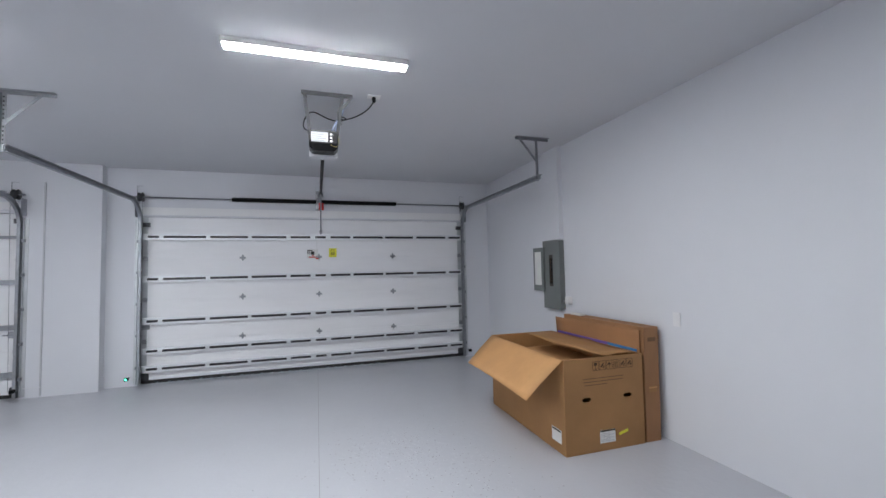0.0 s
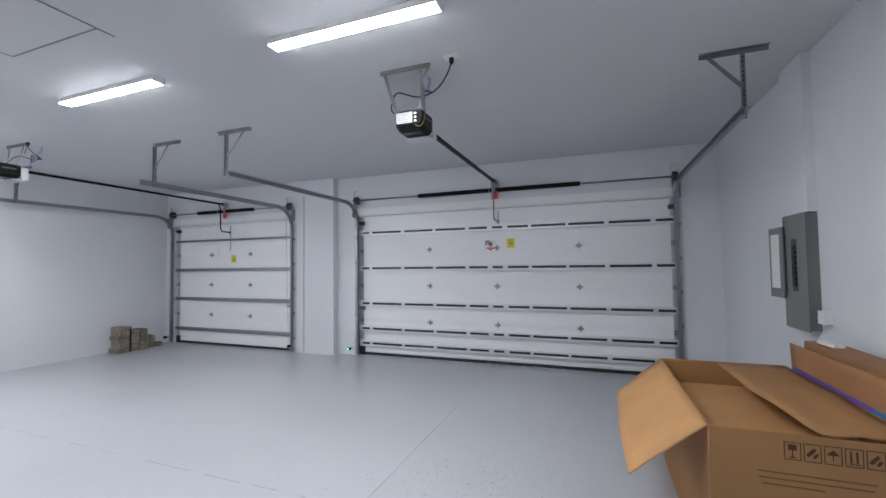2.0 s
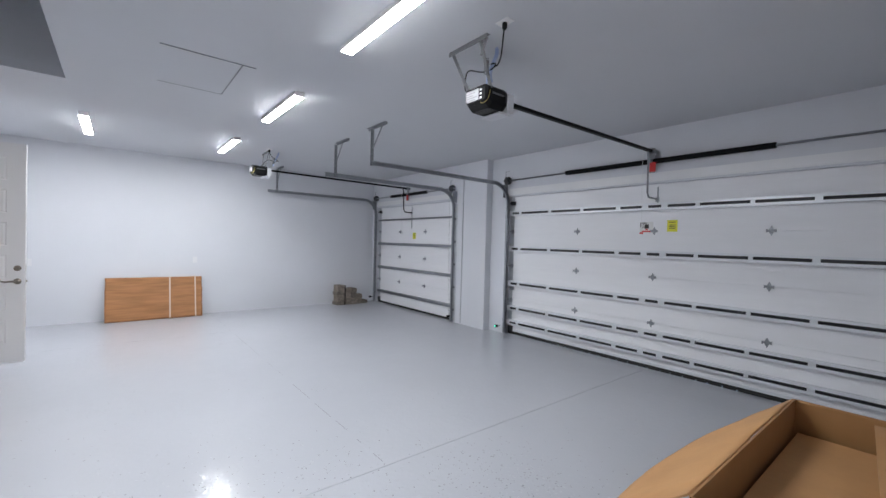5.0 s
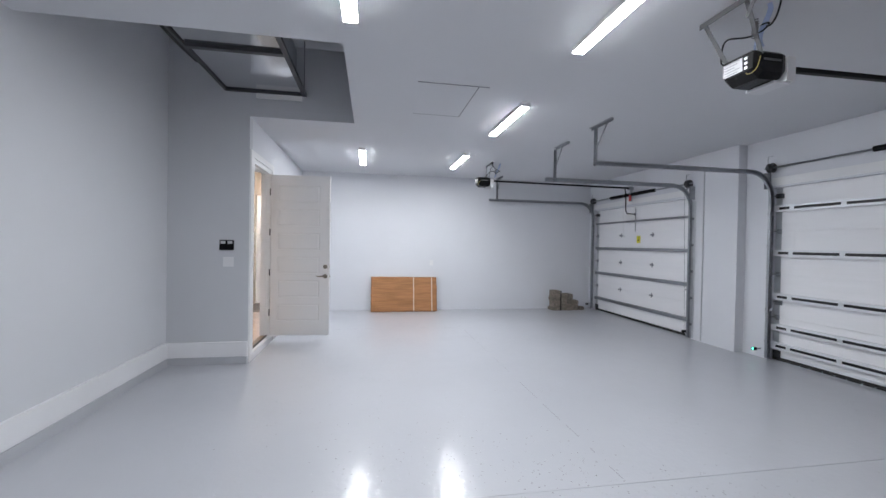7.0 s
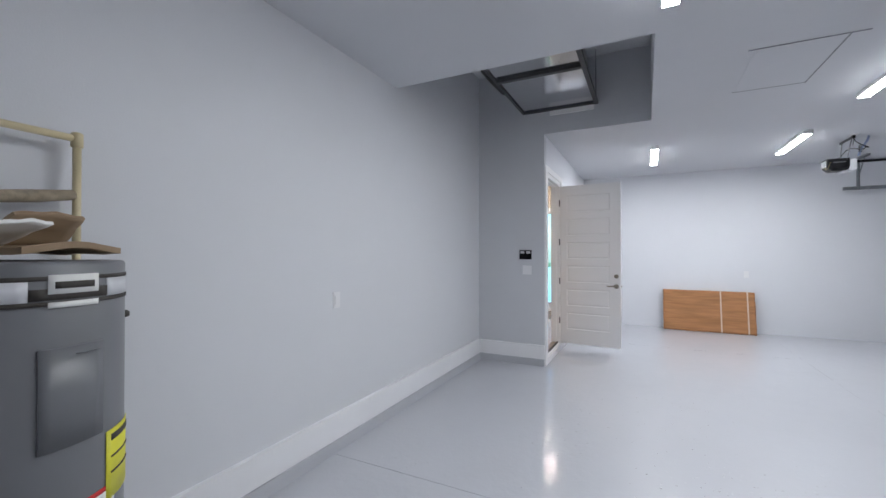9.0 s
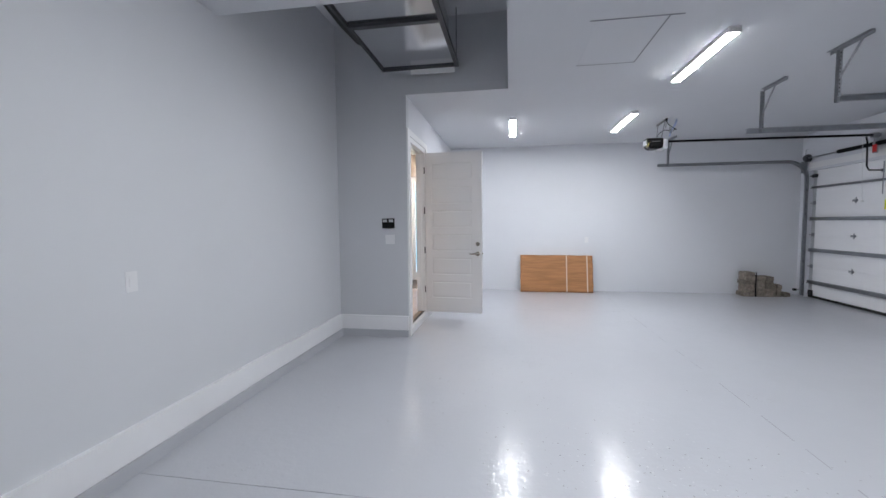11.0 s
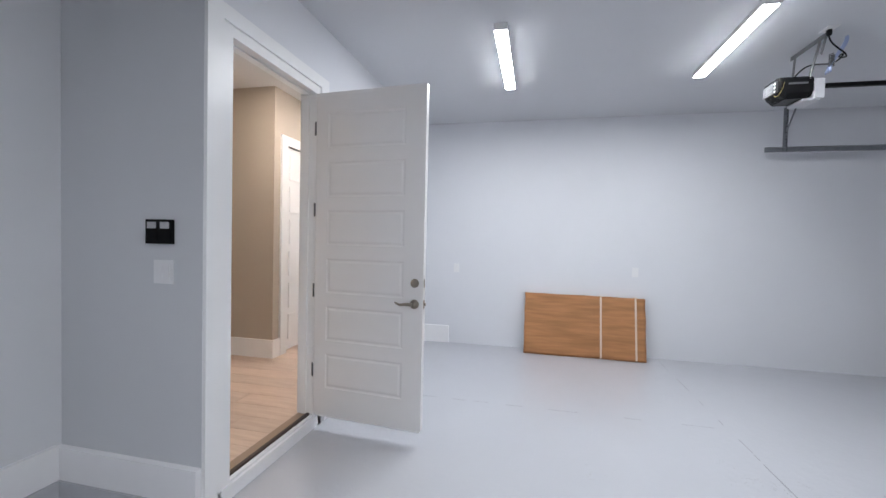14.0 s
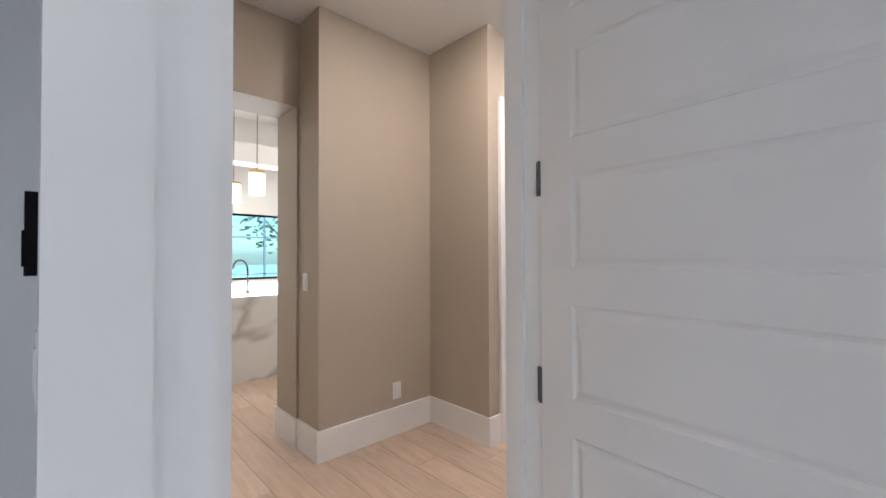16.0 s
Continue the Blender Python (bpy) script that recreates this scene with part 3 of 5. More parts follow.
        bm = boxes((s * (hw - 0.07) - 0.045, -0.03, 0.05, s * (hw - 0.07) + 0.045, -0.002, 0.14))
        part("bottom_bracket", bm, FRAME_STEEL, o, "dark steel bottom bracket")
    return o


DY = 7.02
dd = garage_door(DX0, DX1, DY, "closed white double garage door with slotted steel struts", (0.02, 0.59, 1.18, 1.77, 2.385), (2.08, 1.475, 0.88, 0.46, 0.21), (-0.877, 0.235, 1.429), True)
part("bottom_rail", boxes((-2.40, -0.006, 0.049, 2.40, 0.0, 0.085)), GDOOR_TRIM, dd)
seal = bmesh.new()
xs = [-2.43] + [v for k in range(24) for v in (-2.22 + 0.137 * k + 0.01 * math.sin(k * 2.3), -2.207 + 0.137 * k + 0.01 * math.sin(k * 2.3))] + [2.43]
for a, b in zip(xs[::2], xs[1::2]):
    box(seal, a, -0.012, 0.001, b, -0.005, 0.014)
box(seal, -2.43, -0.012, 0.014, 2.43, -0.001, 0.048)
part("bottom_seal", seal, RUBBER, dd, "black rubber bottom seal with small gaps")
SY = 6.875
sd = garage_door(SX0, SX1, SY, "closed white single garage door with plain steel struts", (0.02, 0.59, 1.18, 1.77, 2.40), (2.06, 1.48, 0.90, 0.30), (-5.51, -4.51), False)
part("bottom_seal", boxes((-1.52, -0.010, 0.001, 1.52, -0.001, 0.044)), RUBBER, sd)
# stickers and pull cord marks
for o, x, z, y in ((dd, 0.21, 1.835, -0.002), (sd, 0.025, 1.68, -0.002)):
    st = part("sticker", boxes((x - 0.06, y - 0.001, z - 0.072, x + 0.06, y, z + 0.072)), YELLOW, o, "yellow warning sticker")
    part("text_bar", boxes(*[(x - 0.035, y - 0.002, z + d - 0.004, x + 0.035, y - 0.001, z + d + 0.004) for d in (-0.03, -0.01, 0.01, 0.045)]), INK, st)
st = part("sticker", boxes((-0.19, -0.003, 1.75, -0.02, -0.001, 1.89)), PAPER, dd, "white and red warning sticker")
part("print_block", boxes((-0.182, -0.0045, 1.868, -0.10, -0.003, 1.882), (-0.182, -0.0045, 1.822, -0.165, -0.003, 1.868), (-0.13, -0.0045, 1.805, -0.075, -0.003, 1.858), *[(-0.155, -0.0045, 1.812 + 0.014 * k, -0.138, -0.003, 1.819 + 0.014 * k) for k in range(4)]), INK, st)
part("print_block", boxes((-0.16, -0.0045, 1.758, -0.03, -0.003, 1.776), (-0.115, -0.0045, 1.782, -0.085, -0.003, 1.80)), RED, st, "red print")


def door_frame_set(x0, x1, yw, zt, yend, name_label, inset=0.0):
    """Vertical and horizontal track with its flag bracket, each side its own thing."""
    for s, x in ((-1, x0), (1, x1)):
        o = thing("garage_door_track", name_label, "garage door track", "garage door tracks", at=(x + s * (0.012 - inset), yw, 0))
        bm = bmesh.new()
        channel(bm, track_points(0, 0, zt, yend - yw), 0.052, 0.034, -s)
        part("rail", bm, STEEL, o, "bent galvanised track")
        bm = boxes((-0.02 if s > 0 else -0.06, 0.03, 0.02, 0.06 if s > 0 else 0.02, 0.034, zt - 0.25), (s * 0.02 - 0.002, 0.0, 0.02, s * 0.02 + 0.002, 0.03, zt - 0.25))
        part("wall_angle", bm, STILE_STEEL, o)
        for k in range(5):
            zz = 0.25 + 0.44 * k
            part("bracket", boxes((-0.03, -0.004, zz - 0.02, 0.03, 0.03, zz + 0.02)), STEEL_DARK, o)
        bm = boxes((s * 0.03 - 0.002, -0.075, zt - 0.22, s * 0.03 + 0.002, 0.03, zt - 0.0))
        bar(bm, (s * 0.012, -0.33, zt + 0.028), (s * 0.012, yend - yw, zt + 0.028), 0.034, 0.004)
        part("flag_bracket", bm, STEEL, o)


TY = 6.894
door_frame_set(DX0, DX1, TY, 2.57, 4.27, "galvanised steel track of the double garage door", 0.03)
door_frame_set(SX0, SX1, 6.754, 2.55, 4.15, "galvanised steel track of the single garage door")


def hanger(x, y, z, sgn, length, over):
    o = thing("track_hanger", "perforated angle iron hanger carrying a door track from the ceiling", "track hanger", "track hangers", at=(x, y, ZC))
    drop = ZC - z
    bm = bmesh.new()
    box(bm, -over if sgn > 0 else -length + over, -0.016, -0.004, length - over if sgn > 0 else over, 0.02, 0)
    box(bm, -over if sgn > 0 else -length + over, 0.016, -0.034, length - over if sgn > 0 else over, 0.02, -0.004)
    part("top_angle", bm, STEEL_DARK, o)
    bm = bmesh.new()
    box(bm, -0.016, 0.010, -drop - 0.03, 0.016, 0.014, -0.03)
    box(bm, -0.016, -0.02, -drop - 0.03, -0.012, 0.012, -0.03)
    part("drop_angle", bm, STEEL_DARK, o)
    bm = bmesh.new()
    bar(bm, (0.0, 0.006, -drop * 0.60), (sgn * length * 0.5, 0.006, -0.03), 0.026, 0.004, (0, 1, 0))
    part("brace", bm, STEEL_DARK, o)
    bm = bmesh.new()
    for k in range(12):
        zz = -0.06 - k * (drop - 0.06) / 12
        box(bm, -0.004, 0.007, zz - 0.006, 0.004, 0.0098, zz + 0.006)
    part("punched_hole", bm, BLACK, o, "", kind="stuff")
    return o


hanger(DX0 + 0.01, 4.27, 2.57, 1, 0.48, 0.14)
hanger(DX1 - 0.01, 4.34, 2.57, -1, 0.43, 0.16)
hanger(SX1 + 0.03, 4.30, 2.55, 1, 0.44, 0.02)
hanger(SX0 + 0.02, 4.33, 2.55, 1, 0.40, 0.05)


def torsion(x0, x1, y, z, s0, s1):
    o = thing("torsion_spring", "black torsion spring on a steel shaft above a garage door", "torsion spring", "torsion springs", at=(0, 0, 0))
    bm = bmesh.new()
    tube(bm, [(x0 - 0.05, y, z), (x1 + 0.05, y, z)], 0.0125, 10)
    part("shaft", bm, STEEL, o)
    mid = (s0 + s1) / 2
    for a, b in ((s0, mid - 0.03), (mid + 0.03, s1)):
        bm = bmesh.new()
        n = int((b - a) / 0.012)
        pts = [(a + (b - a) * i / n, y, z) for i in range(n + 1)]
        tube(bm, pts, [0.031 if i % 2 else 0.0335 for i in range(n + 1)], 10)
        part("coil", bm, BLACK, o, "black coil spring")
    for x in (x0 + 0.04, x1 - 0.04):
        bm = bmesh.new()
        turned(bm, (x - 0.03, y, z), [(0.02, 0), (0.066, 0.004), (0.060, 0.02), (0.056, 0.05), (0.068, 0.056), (0.02, 0.062)], 16, "x")
        part("cable_drum", bm, FRAME_STEEL, o, "dark cast cable drum")
        bm = boxes((x - 0.045, y - 0.01, z - 0.14, x - 0.041, y + 0.0, z + 0.16), (x - 0.045, y - 0.01, z + 0.156, x + 0.03, y, z + 0.16))
        box(bm, x - 0.041, y + 0.001, z - 0.10, x - 0.01, y + 0.005, z - 0.04)
        part("end_bearing_plate", bm, STEEL, o)
        bm = bmesh.new()
        xc = x + (0.035 if x < mid else -0.035)
        tube(bm, [(xc, y - 0.045, z), (xc, y + 0.02, 0.1)], 0.0022, 5)
        part("lift_cable", bm, STEEL_DARK, o)
    bm = boxes((mid - 0.045, y + 0.0, z - 0.14, mid + 0.045, y + 0.004, z + 0.16), (mid - 0.045, y - 0.06, z + 0.156, mid + 0.045, y, z + 0.16))
    turned(bm, (mid - 0.02, y, z), [(0.03, 0), (0.036, 0.005), (0.036, 0.035), (0.03, 0.04)], 14, "x")
    part("center_bracket", bm, STEEL, o)
    part("tag", boxes((mid + 0.0, y - 0.045, z - 0.135, mid + 0.075, y - 0.043, z - 0.02)), RED, o, "red warning tag")
    return o


torsion(DX0, DX1, 6.87, 2.635, -1.0, 1.47)
torsion(SX0, SX1, 6.73, 2.60, -5.72, -4.30)
structure("trim_door_head", boxes((DX0 + 0.02, YNE - 0.018, 2.392, DX1 - 0.02, YNE, 2.50)), TRIM, "painted head trim over the double garage door", 0.002)
structure("trim_door_head_single", boxes((SX0 + 0.02, YN - 0.018, 2.41, SX1 - 0.02, YN, 2.51)), TRIM, "painted head trim over the single garage door", 0.002)


# ---- door openers ----
def opener(x, y, z, yr, zr, arm_y, arm_z, group, socket_dx, my=-0.11):
    o = thing("garage_door_opener", "black garage door opener hung from the ceiling", "garage door opener", group, at=(x, y, z))
    bm = bmesh.new()
    rings = []
    for yy, w, zb in ((0.0, 0.114, -0.040), (0.012, 0.124, -0.052), (0.055, 0.124, -0.092), (0.20, 0.124, -0.092), (0.235, 0.112, -0.075)):
        rings.append([bm.verts.new((px, yy, pz)) for px, pz in ((-w, 0.058), (-w + 0.016, 0.074), (w - 0.016, 0.074), (w, 0.058), (w, zb + 0.036), (w - 0.034, zb), (-w + 0.034, zb), (-w, zb + 0.036))])
    for a, b in zip(rings, rings[1:]):
        for k in range(8):
            bm.faces.new((a[k], a[(k + 1) % 8], b[(k + 1) % 8], b[k]))
    bm.faces.new(rings[0])
    bm.faces.new(rings[-1][::-1])
    part("motor_housing", bm, HOUSING, o, "glossy black chamfered housing", 0.004)
    part("side_stripe", boxes((0.1242, 0.06, 0.012, 0.1262, 0.19, 0.026)), STRAP_STEEL, o, "grey stripe")
    part("lens", boxes((-0.125, 0.237, -0.10, 0.125, 0.30, 0.05)), PLASTIC_MILK, o, "milky lamp lens", 0.02)
    part("under_lens", boxes((-0.10, 0.17, -0.112, 0.10, 0.285, -0.096)), PLASTIC_MILK, o, "milky lamp cover underneath", 0.01)
    lb = part("label_plate", boxes((-0.105, -0.004, -0.028, 0.036, 0.0005, 0.058)), surface("label_stock", (0.46, 0.46, 0.48) if x > 0 else (0.10, 0.10, 0.11), 0.45, bump=0), o, "white label plate", 0.001)
    part("text_bar", boxes(*[(-0.098, -0.0055, 0.05 - 0.018 * k, 0.02 - 0.02 * (k % 3), -0.0045, 0.056 - 0.018 * k) for k in range(5)]), surface("label_grey", (0.25, 0.25, 0.27), 0.7, bump=0), lb)
    part("control_panel", boxes((0.04, -0.004, -0.036, 0.11, 0.0005, 0.058)), BLACK, o)
    for k in range(3):
        part("button", boxes((0.052, -0.006, 0.033 - 0.03 * k, 0.072, -0.0035, 0.048 - 0.03 * k)), PLASTIC_WHITE, o, "small light button")
    bm = bmesh.new()
    tube(bm, bez((0.06, -0.003, -0.050), (0.085, -0.010, -0.085), (0.134, 0.0, -0.07), (0.130, 0.02, -0.01)) + [(0.130, 0.03, 0.03)], 0.0019, 6)
    part("antenna_wire", bm, surface("yellow_wire", (0.42, 0.33, 0.09), 0.5, bump=0), o, "yellow wire loop")
    part("top_label", boxes((-0.06, 0.005, 0.0725, 0.035, 0.06, 0.0735)), PAPER, o, "white paper label")
    top = ZC - z
    for sx in (-0.115, 0.115):
        bm = bmesh.new()
        bar(bm, (sx, my + 0.16 if my < 0 else my - 0.04, 0.05), (sx * 1.35, my, top - 0.012), 0.03, 0.003, (0, 1, 0))
        part("hanging_strap", bm, STRAP_STEEL, o)
    bm = bmesh.new()
    tube(bm, [(0.135 + 0.017 * math.cos(k * 0.9), my + 0.09 + 0.017 * math.sin(k * 0.9), 0.13 + (top - 0.25) * k / 56) for k in range(57)], 0.0035, 5)
    part("coiled_wire", bm, STRAP_STEEL, o, "grey wire coiled round the strap")
    part("ceiling_angle", boxes((-0.18, my - 0.02, top - 0.036, 0.24, my - 0.016, top - 0.004), (-0.18, my - 0.02, top - 0.004, 0.24, my + 0.015, top)), STRAP_STEEL, o)
    bm = bmesh.new()
    bar(bm, (0.15, my + 0.01, top - 0.12), (0.23, my - 0.005, top - 0.02), 0.026, 0.003, (0, 1, 0))
    part("corner_brace", bm, STRAP_STEEL, o)
    bm = bmesh.new()
    bar(bm, (0, 0.29, 0.03), (0, yr - y, zr - z), 0.036, 0.03)
    part("rail", bm, BLACK, o, "long black rail")
    bm = boxes((-0.04, yr - y - 0.06, zr - z - 0.03, 0.04, yr - y + 0.03, zr - z + 0.02))
    part("header_bracket", bm, STEEL_DARK, o)
    bm = bmesh.new()
    yt = yr - y - 0.14
    tube(bm, [(0, yt, zr - z - 0.02), (0, yt + 0.02, zr - z - 0.10), (-0.002, yt + 0.03, arm_z - z + 0.06), (0, yt + 0.06, arm_z - z), (0, (6.80 if x < 0 else 7.0) - y, arm_z - z - 0.005)], 0.011, 8)
    part("door_arm", bm, STEEL_DARK if x > 0 else BLACK, o, "bent steel arm to the door")
    lo, face = (1.84, 6.812 - y) if x < 0 else (2.13, 7.013 - y)
    part("door_bracket", boxes((-0.008, face, lo - z, 0.008, face + 0.006, 2.33 - z), (-0.02, face - 0.014, arm_z - z - 0.035, 0.02, face, arm_z - z + 0.02)), STEEL, o, "steel bracket bar on the door")
    bm = bmesh.new()
    tube(bm, [(-0.06, yt, zr - z - 0.03), (-0.062, yt + 0.02, 2.2 - z), (-0.06, yt + 0.04, 1.745 - z)], 0.0025, 6)
    part("pull_cord", bm, PLASTIC_WHITE, o, "thin release cord")
    part("pull_handle", boxes((-0.08, yt + 0.03, 1.725 - z, -0.04, yt + 0.045, 1.745 - z)), RED if x > 0 else PLASTIC_WHITE, o, "red release handle" if x > 0 else "white release handle", 0.003)
    bm = bmesh.new()
    sx, sy, dm = socket_dx, my - 0.03, my + 0.11
    c = bez((sx, sy, top - 0.03), (sx - 0.02, sy, top - 0.12), (0.28, dm, top - 0.16), (0.17, 0.05 + dm, top - 0.16))
    c += bez((0.17, 0.05 + dm, top - 0.16), (0.02, 0.03 + dm, top - 0.12), (0.30, dm, 0.20), (0.14, 0.03 + dm, 0.18))[1:]
    c += bez((0.14, 0.03 + dm, 0.18), (-0.02, 0.02 + dm, 0.15), (-0.1, -0.02 + dm, 0.32), (-0.16, 0.03 + dm * 0.6, 0.16))[1:]
    c += bez((-0.16, 0.03 + dm * 0.6, 0.16), (-0.19, 0.04 + dm * 0.5, 0.08), (-0.15, 0.06, 0.09), (-0.10, 0.08, 0.08))[1:]
    tube(bm, c, 0.0055, 7)
    part("power_cord", bm, BLACK, o, "looped black power cord")
    bm = bmesh.new()
    turned(bm, (sx, sy, top - 0.055), [(0.008, 0), (0.017, 0.012), (0.018, 0.045), (0.012, 0.052)], 12)
    part("plug", bm, BLACK, o)
    bm = bmesh.new()
    for k in range(3):
        tube(bm, bez((0.15 + 0.008 * k, 0.055 + dm, 0.34), (0.20, 0.03 + dm + 0.02 * k, 0.26), (0.10, 0.01 + dm * 0.9, 0.18), (0.07 + 0.03 * k, 0.05 + dm * 0.8, 0.09)), 0.006, 6)
    part("wire_bundle", bm, surface("pale_blue_wire", (0.35, 0.42, 0.62), 0.5, bump=0), o, "pale blue wire bundle")
    s = thing("ceiling_socket", "white ceiling socket plate", "socket", "ceiling sockets", at=(x + sx, y + sy, ZC))
    part("plate", boxes((-0.055, -0.035, -0.006, 0.055, 0.035, 0)), PLASTIC_WHITE, s, "", 0.002)
    part("outlet", boxes((-0.02, -0.018, -0.008, 0.02, 0.018, -0.006)), PAPER, s)
    return o


opener(0.265, 3.82, 2.69, 6.84, 2.75, 6.97, 2.18, "garage door openers", 0.42)
opener(-4.96, 3.45, 2.71, 6.70, 2.72, 6.84, 2.20, "garage door openers", 0.30, 0.24)

bm = bmesh.new()
tube(bm, [(-3.19, YN - 0.012, 0.13), (SX1 + 0.06, YN - 0.02, 0.13)], 0.004, 6)
wire = thing("sensor_wire", "grey wire cover strip fixed to the wall beside the track", "wire")
part("cable", bm, PLATE_WHITE, wire)
part("cover_strip", boxes((-3.205, YN - 0.014, 0.02, -3.190, YN - 0.0005, 2.78)), PANEL_STRIP, wire, "grey metal cover strip", 0.002)

# ---- safety sensors ----
for x, y in ((DX0 - 0.07, 6.80), (DX1 + 0.03, 6.80), (SX1 + 0.02, 6.66), (SX0 - 0.03, 6.66)):
    s = thing("safety_sensor", "small black door safety sensor on a steel arm near the floor", "sensor", "safety sensors", at=(x, y, 0.13))
    part("body", boxes((-0.02, -0.03, -0.02, 0.02, 0.02, 0.02)), BLACK, s, "", 0.003)
    part("arm", boxes((-0.004, 0.02, -0.01, 0.004, 0.10, 0.01)), STEEL, s)
    bm = bmesh.new()
    turned(bm, (0, -0.034, 0), [(0.004, 0), (0.008, 0.001), (0.008, 0.004)], 10, "y")
    part("indicator", bm, LED_GREEN if x == DX0 - 0.07 else BLACK, s, "green indicator light" if x == DX0 - 0.07 else "dark indicator lens")

# slide latch on the door edge
for x, y in ((DX0 + 0.06, DY), (SX1 - 0.12, SY)):
    s = thing("slide_latch", "steel inside slide latch on a garage door", "latch", "slide latches", at=(x, y, 0.80))
    part("plate", boxes((-0.04, -0.006, -0.04, 0.06, 0, 0.04)), STEEL, s)
    part("bolt", boxes((-0.09, -0.014, -0.008, 0.05, -0.006, 0.008)), STEEL_DARK, s)

# ---- electrical panel ----
ep = thing("electrical_panel", "dark grey electrical panel with its cover door open", "electrical panel", at=(XE, 4.76, 1.435))
part("cabinet", boxes((-0.068, -0.18, -0.425, 0, 0.18, 0.425)), PANEL_GREY, ep, "", 0.003)
part("cover", boxes((-0.078, -0.19, -0.437, -0.068, 0.19, 0.437)), PANEL_GREY, ep, "", 0.003)
part("breaker_field", boxes((-0.080, -0.04, -0.15, -0.0785, 0.04, 0.25)), surface("breaker_plate", (0.045, 0.038, 0.032), 0.5, bump=0), ep, "black breaker field")
for k in range(8):
    part("breaker", boxes((-0.086, -0.03, -0.11 + 0.04 * k, -0.0805, 0.03, -0.078 + 0.04 * k)), PLASTIC_BLACK, ep)
    part("breaker_switch", boxes((-0.090, -0.012, -0.10 + 0.04 * k, -0.0865, 0.006, -0.09 + 0.04 * k)), INK_BROWN, ep)
pd = part("door", boxes((-0.102, 0.14, -0.215, -0.092, 0.40, 0.355)), PANEL_GREY, ep, "open grey cover door", 0.002)
part("schedule", boxes((-0.1035, 0.20, -0.14, -0.1025, 0.36, 0.30)), PAPER, pd, "white paper circuit list")
so = thing("conduit_box", "small grey junction box beside the electrical panel", "junction box", at=(XE, 4.48, 1.12))
part("body", boxes((-0.05, -0.04, -0.045, 0, 0.04, 0.045)), PLASTIC_WHITE, so, "", 0.004)
part("conduit", boxes((-0.045, 0.04, -0.02, -0.03, 0.09, -0.005)), STEEL, so)


# ---- switches and sockets ----
def plate(name, x, y, z, rz, w, h, label, kind):
    s = thing(name, label, kind, "switch and socket plates", at=(x, y, z), rz=rz)
    part("cover_plate", boxes((-w / 2, -0.006, -h / 2, w / 2, 0, h / 2)), PLATE_WHITE, s, "", 0.002)
    n = max(1, round(w / 0.07))
    for k in range(n):
        cx = (k - (n - 1) / 2) * 0.046
        part("rocker" if kind == "switch" else "outlet", boxes((cx - 0.017, -0.009, -0.033, cx + 0.017, -0.006, 0.033)), PLATE_WHITE, s, "", 0.001)
    return s


plate("wall_socket", XE, 2.95, 1.06, -90, 0.075, 0.12, "white socket plate on the pale grey wall", "socket")
plate("wall_socket", 0.15, YS, 1.13, 180, 0.075, 0.12, "white socket plate on the grey niche wall", "socket")
plate("wall_switch", XP, -0.25, 1.25, 90 + 0, 0.12, 0.12, "white double switch plate on the grey wall end", "switch").matrix_world = pose(XP, -0.232, 1.255, 0, 0, 90)
plate("wall_socket", XW, 2.86, 1.08, 90, 0.075, 0.12, "white socket plate above the cardboard carton", "socket")
plate("wall_socket", XW, 0.55, 1.05, 90, 0.075, 0.12, "white socket plate on the far wall", "socket")
kp = thing("door_control", "black two-button garage door wall control", "wall control", at=(XP, -0.250, 1.460), rz=90)
part("body", boxes((-0.080, -0.019, -0.062, 0.080, 0, 0.062)), PLASTIC_BLACK, kp, "", 0.012)
for s in (-1, 1):
    b = part("button", boxes((s * 0.04 - 0.033, -0.022, -0.048, s * 0.04 + 0.033, -0.0195, 0.005)), PLASTIC_BLACK, kp, "black push button", 0.002)
    part("screen", boxes((s * 0.04 - 0.029, -0.0205, 0.016, s * 0.04 + 0.026, -0.0192, 0.049)), LABEL_GREY, kp, "white printed label")

# ---- house door ----
structure("door_frame", boxes((HX0 - 0.05, YD - 0.115, FZ - 0.02, HX0, YD + 0.006, 2.57), (HX1, YD - 0.115, FZ - 0.02, HX1 + 0.08, YD + 0.006, 2.57), (HX0, YD - 0.115, 2.51, HX1, YD + 0.006, 2.57),
                              (HX0, YD - 0.10, FZ, HX0 + 0.012, YD - 0.05, 2.51), (HX1 - 0.035, YD - 0.10, FZ, HX1, YD - 0.05, 2.51), (HX0, YD - 0.10, 2.498, HX1, YD - 0.05, 2.51)), TRIM, "white painted door jamb with stops", 0.0015)
structure("door_casing", boxes((HX0 - 0.155, YD, 0.0, HX0 - 0.05, YD + 0.02, 2.65), (HX1 + 0.08, YD, 0.0, XP - 0.002, YD + 0.02, 2.65), (HX0 - 0.05, YD, 2.57, HX1 + 0.08, YD + 0.02, 2.65)), TRIM, "white door casing on the garage side", 0.003)
structure("door_casing_hall", boxes((HX0 - 0.12, YD - 0.13, FZ, HX0 - 0.006, YD - 0.116, 2.60), (HX1 + 0.006, YD - 0.13, FZ, -2.905, YD - 0.116, 2.60), (HX0 - 0.006, YD - 0.13, 2.52, HX1 + 0.006, YD - 0.116, 2.60)), TRIM, "white door casing on the hall side", 0.003)
structure("threshold", boxes((HX0, YD - 0.11, FZ - 0.02, HX1, YD - 0.045, FZ + 0.008)), surface("oak_threshold", (0.30, 0.21, 0.15), 0.5, bump=0.1), "brown wooden door threshold", 0.003)
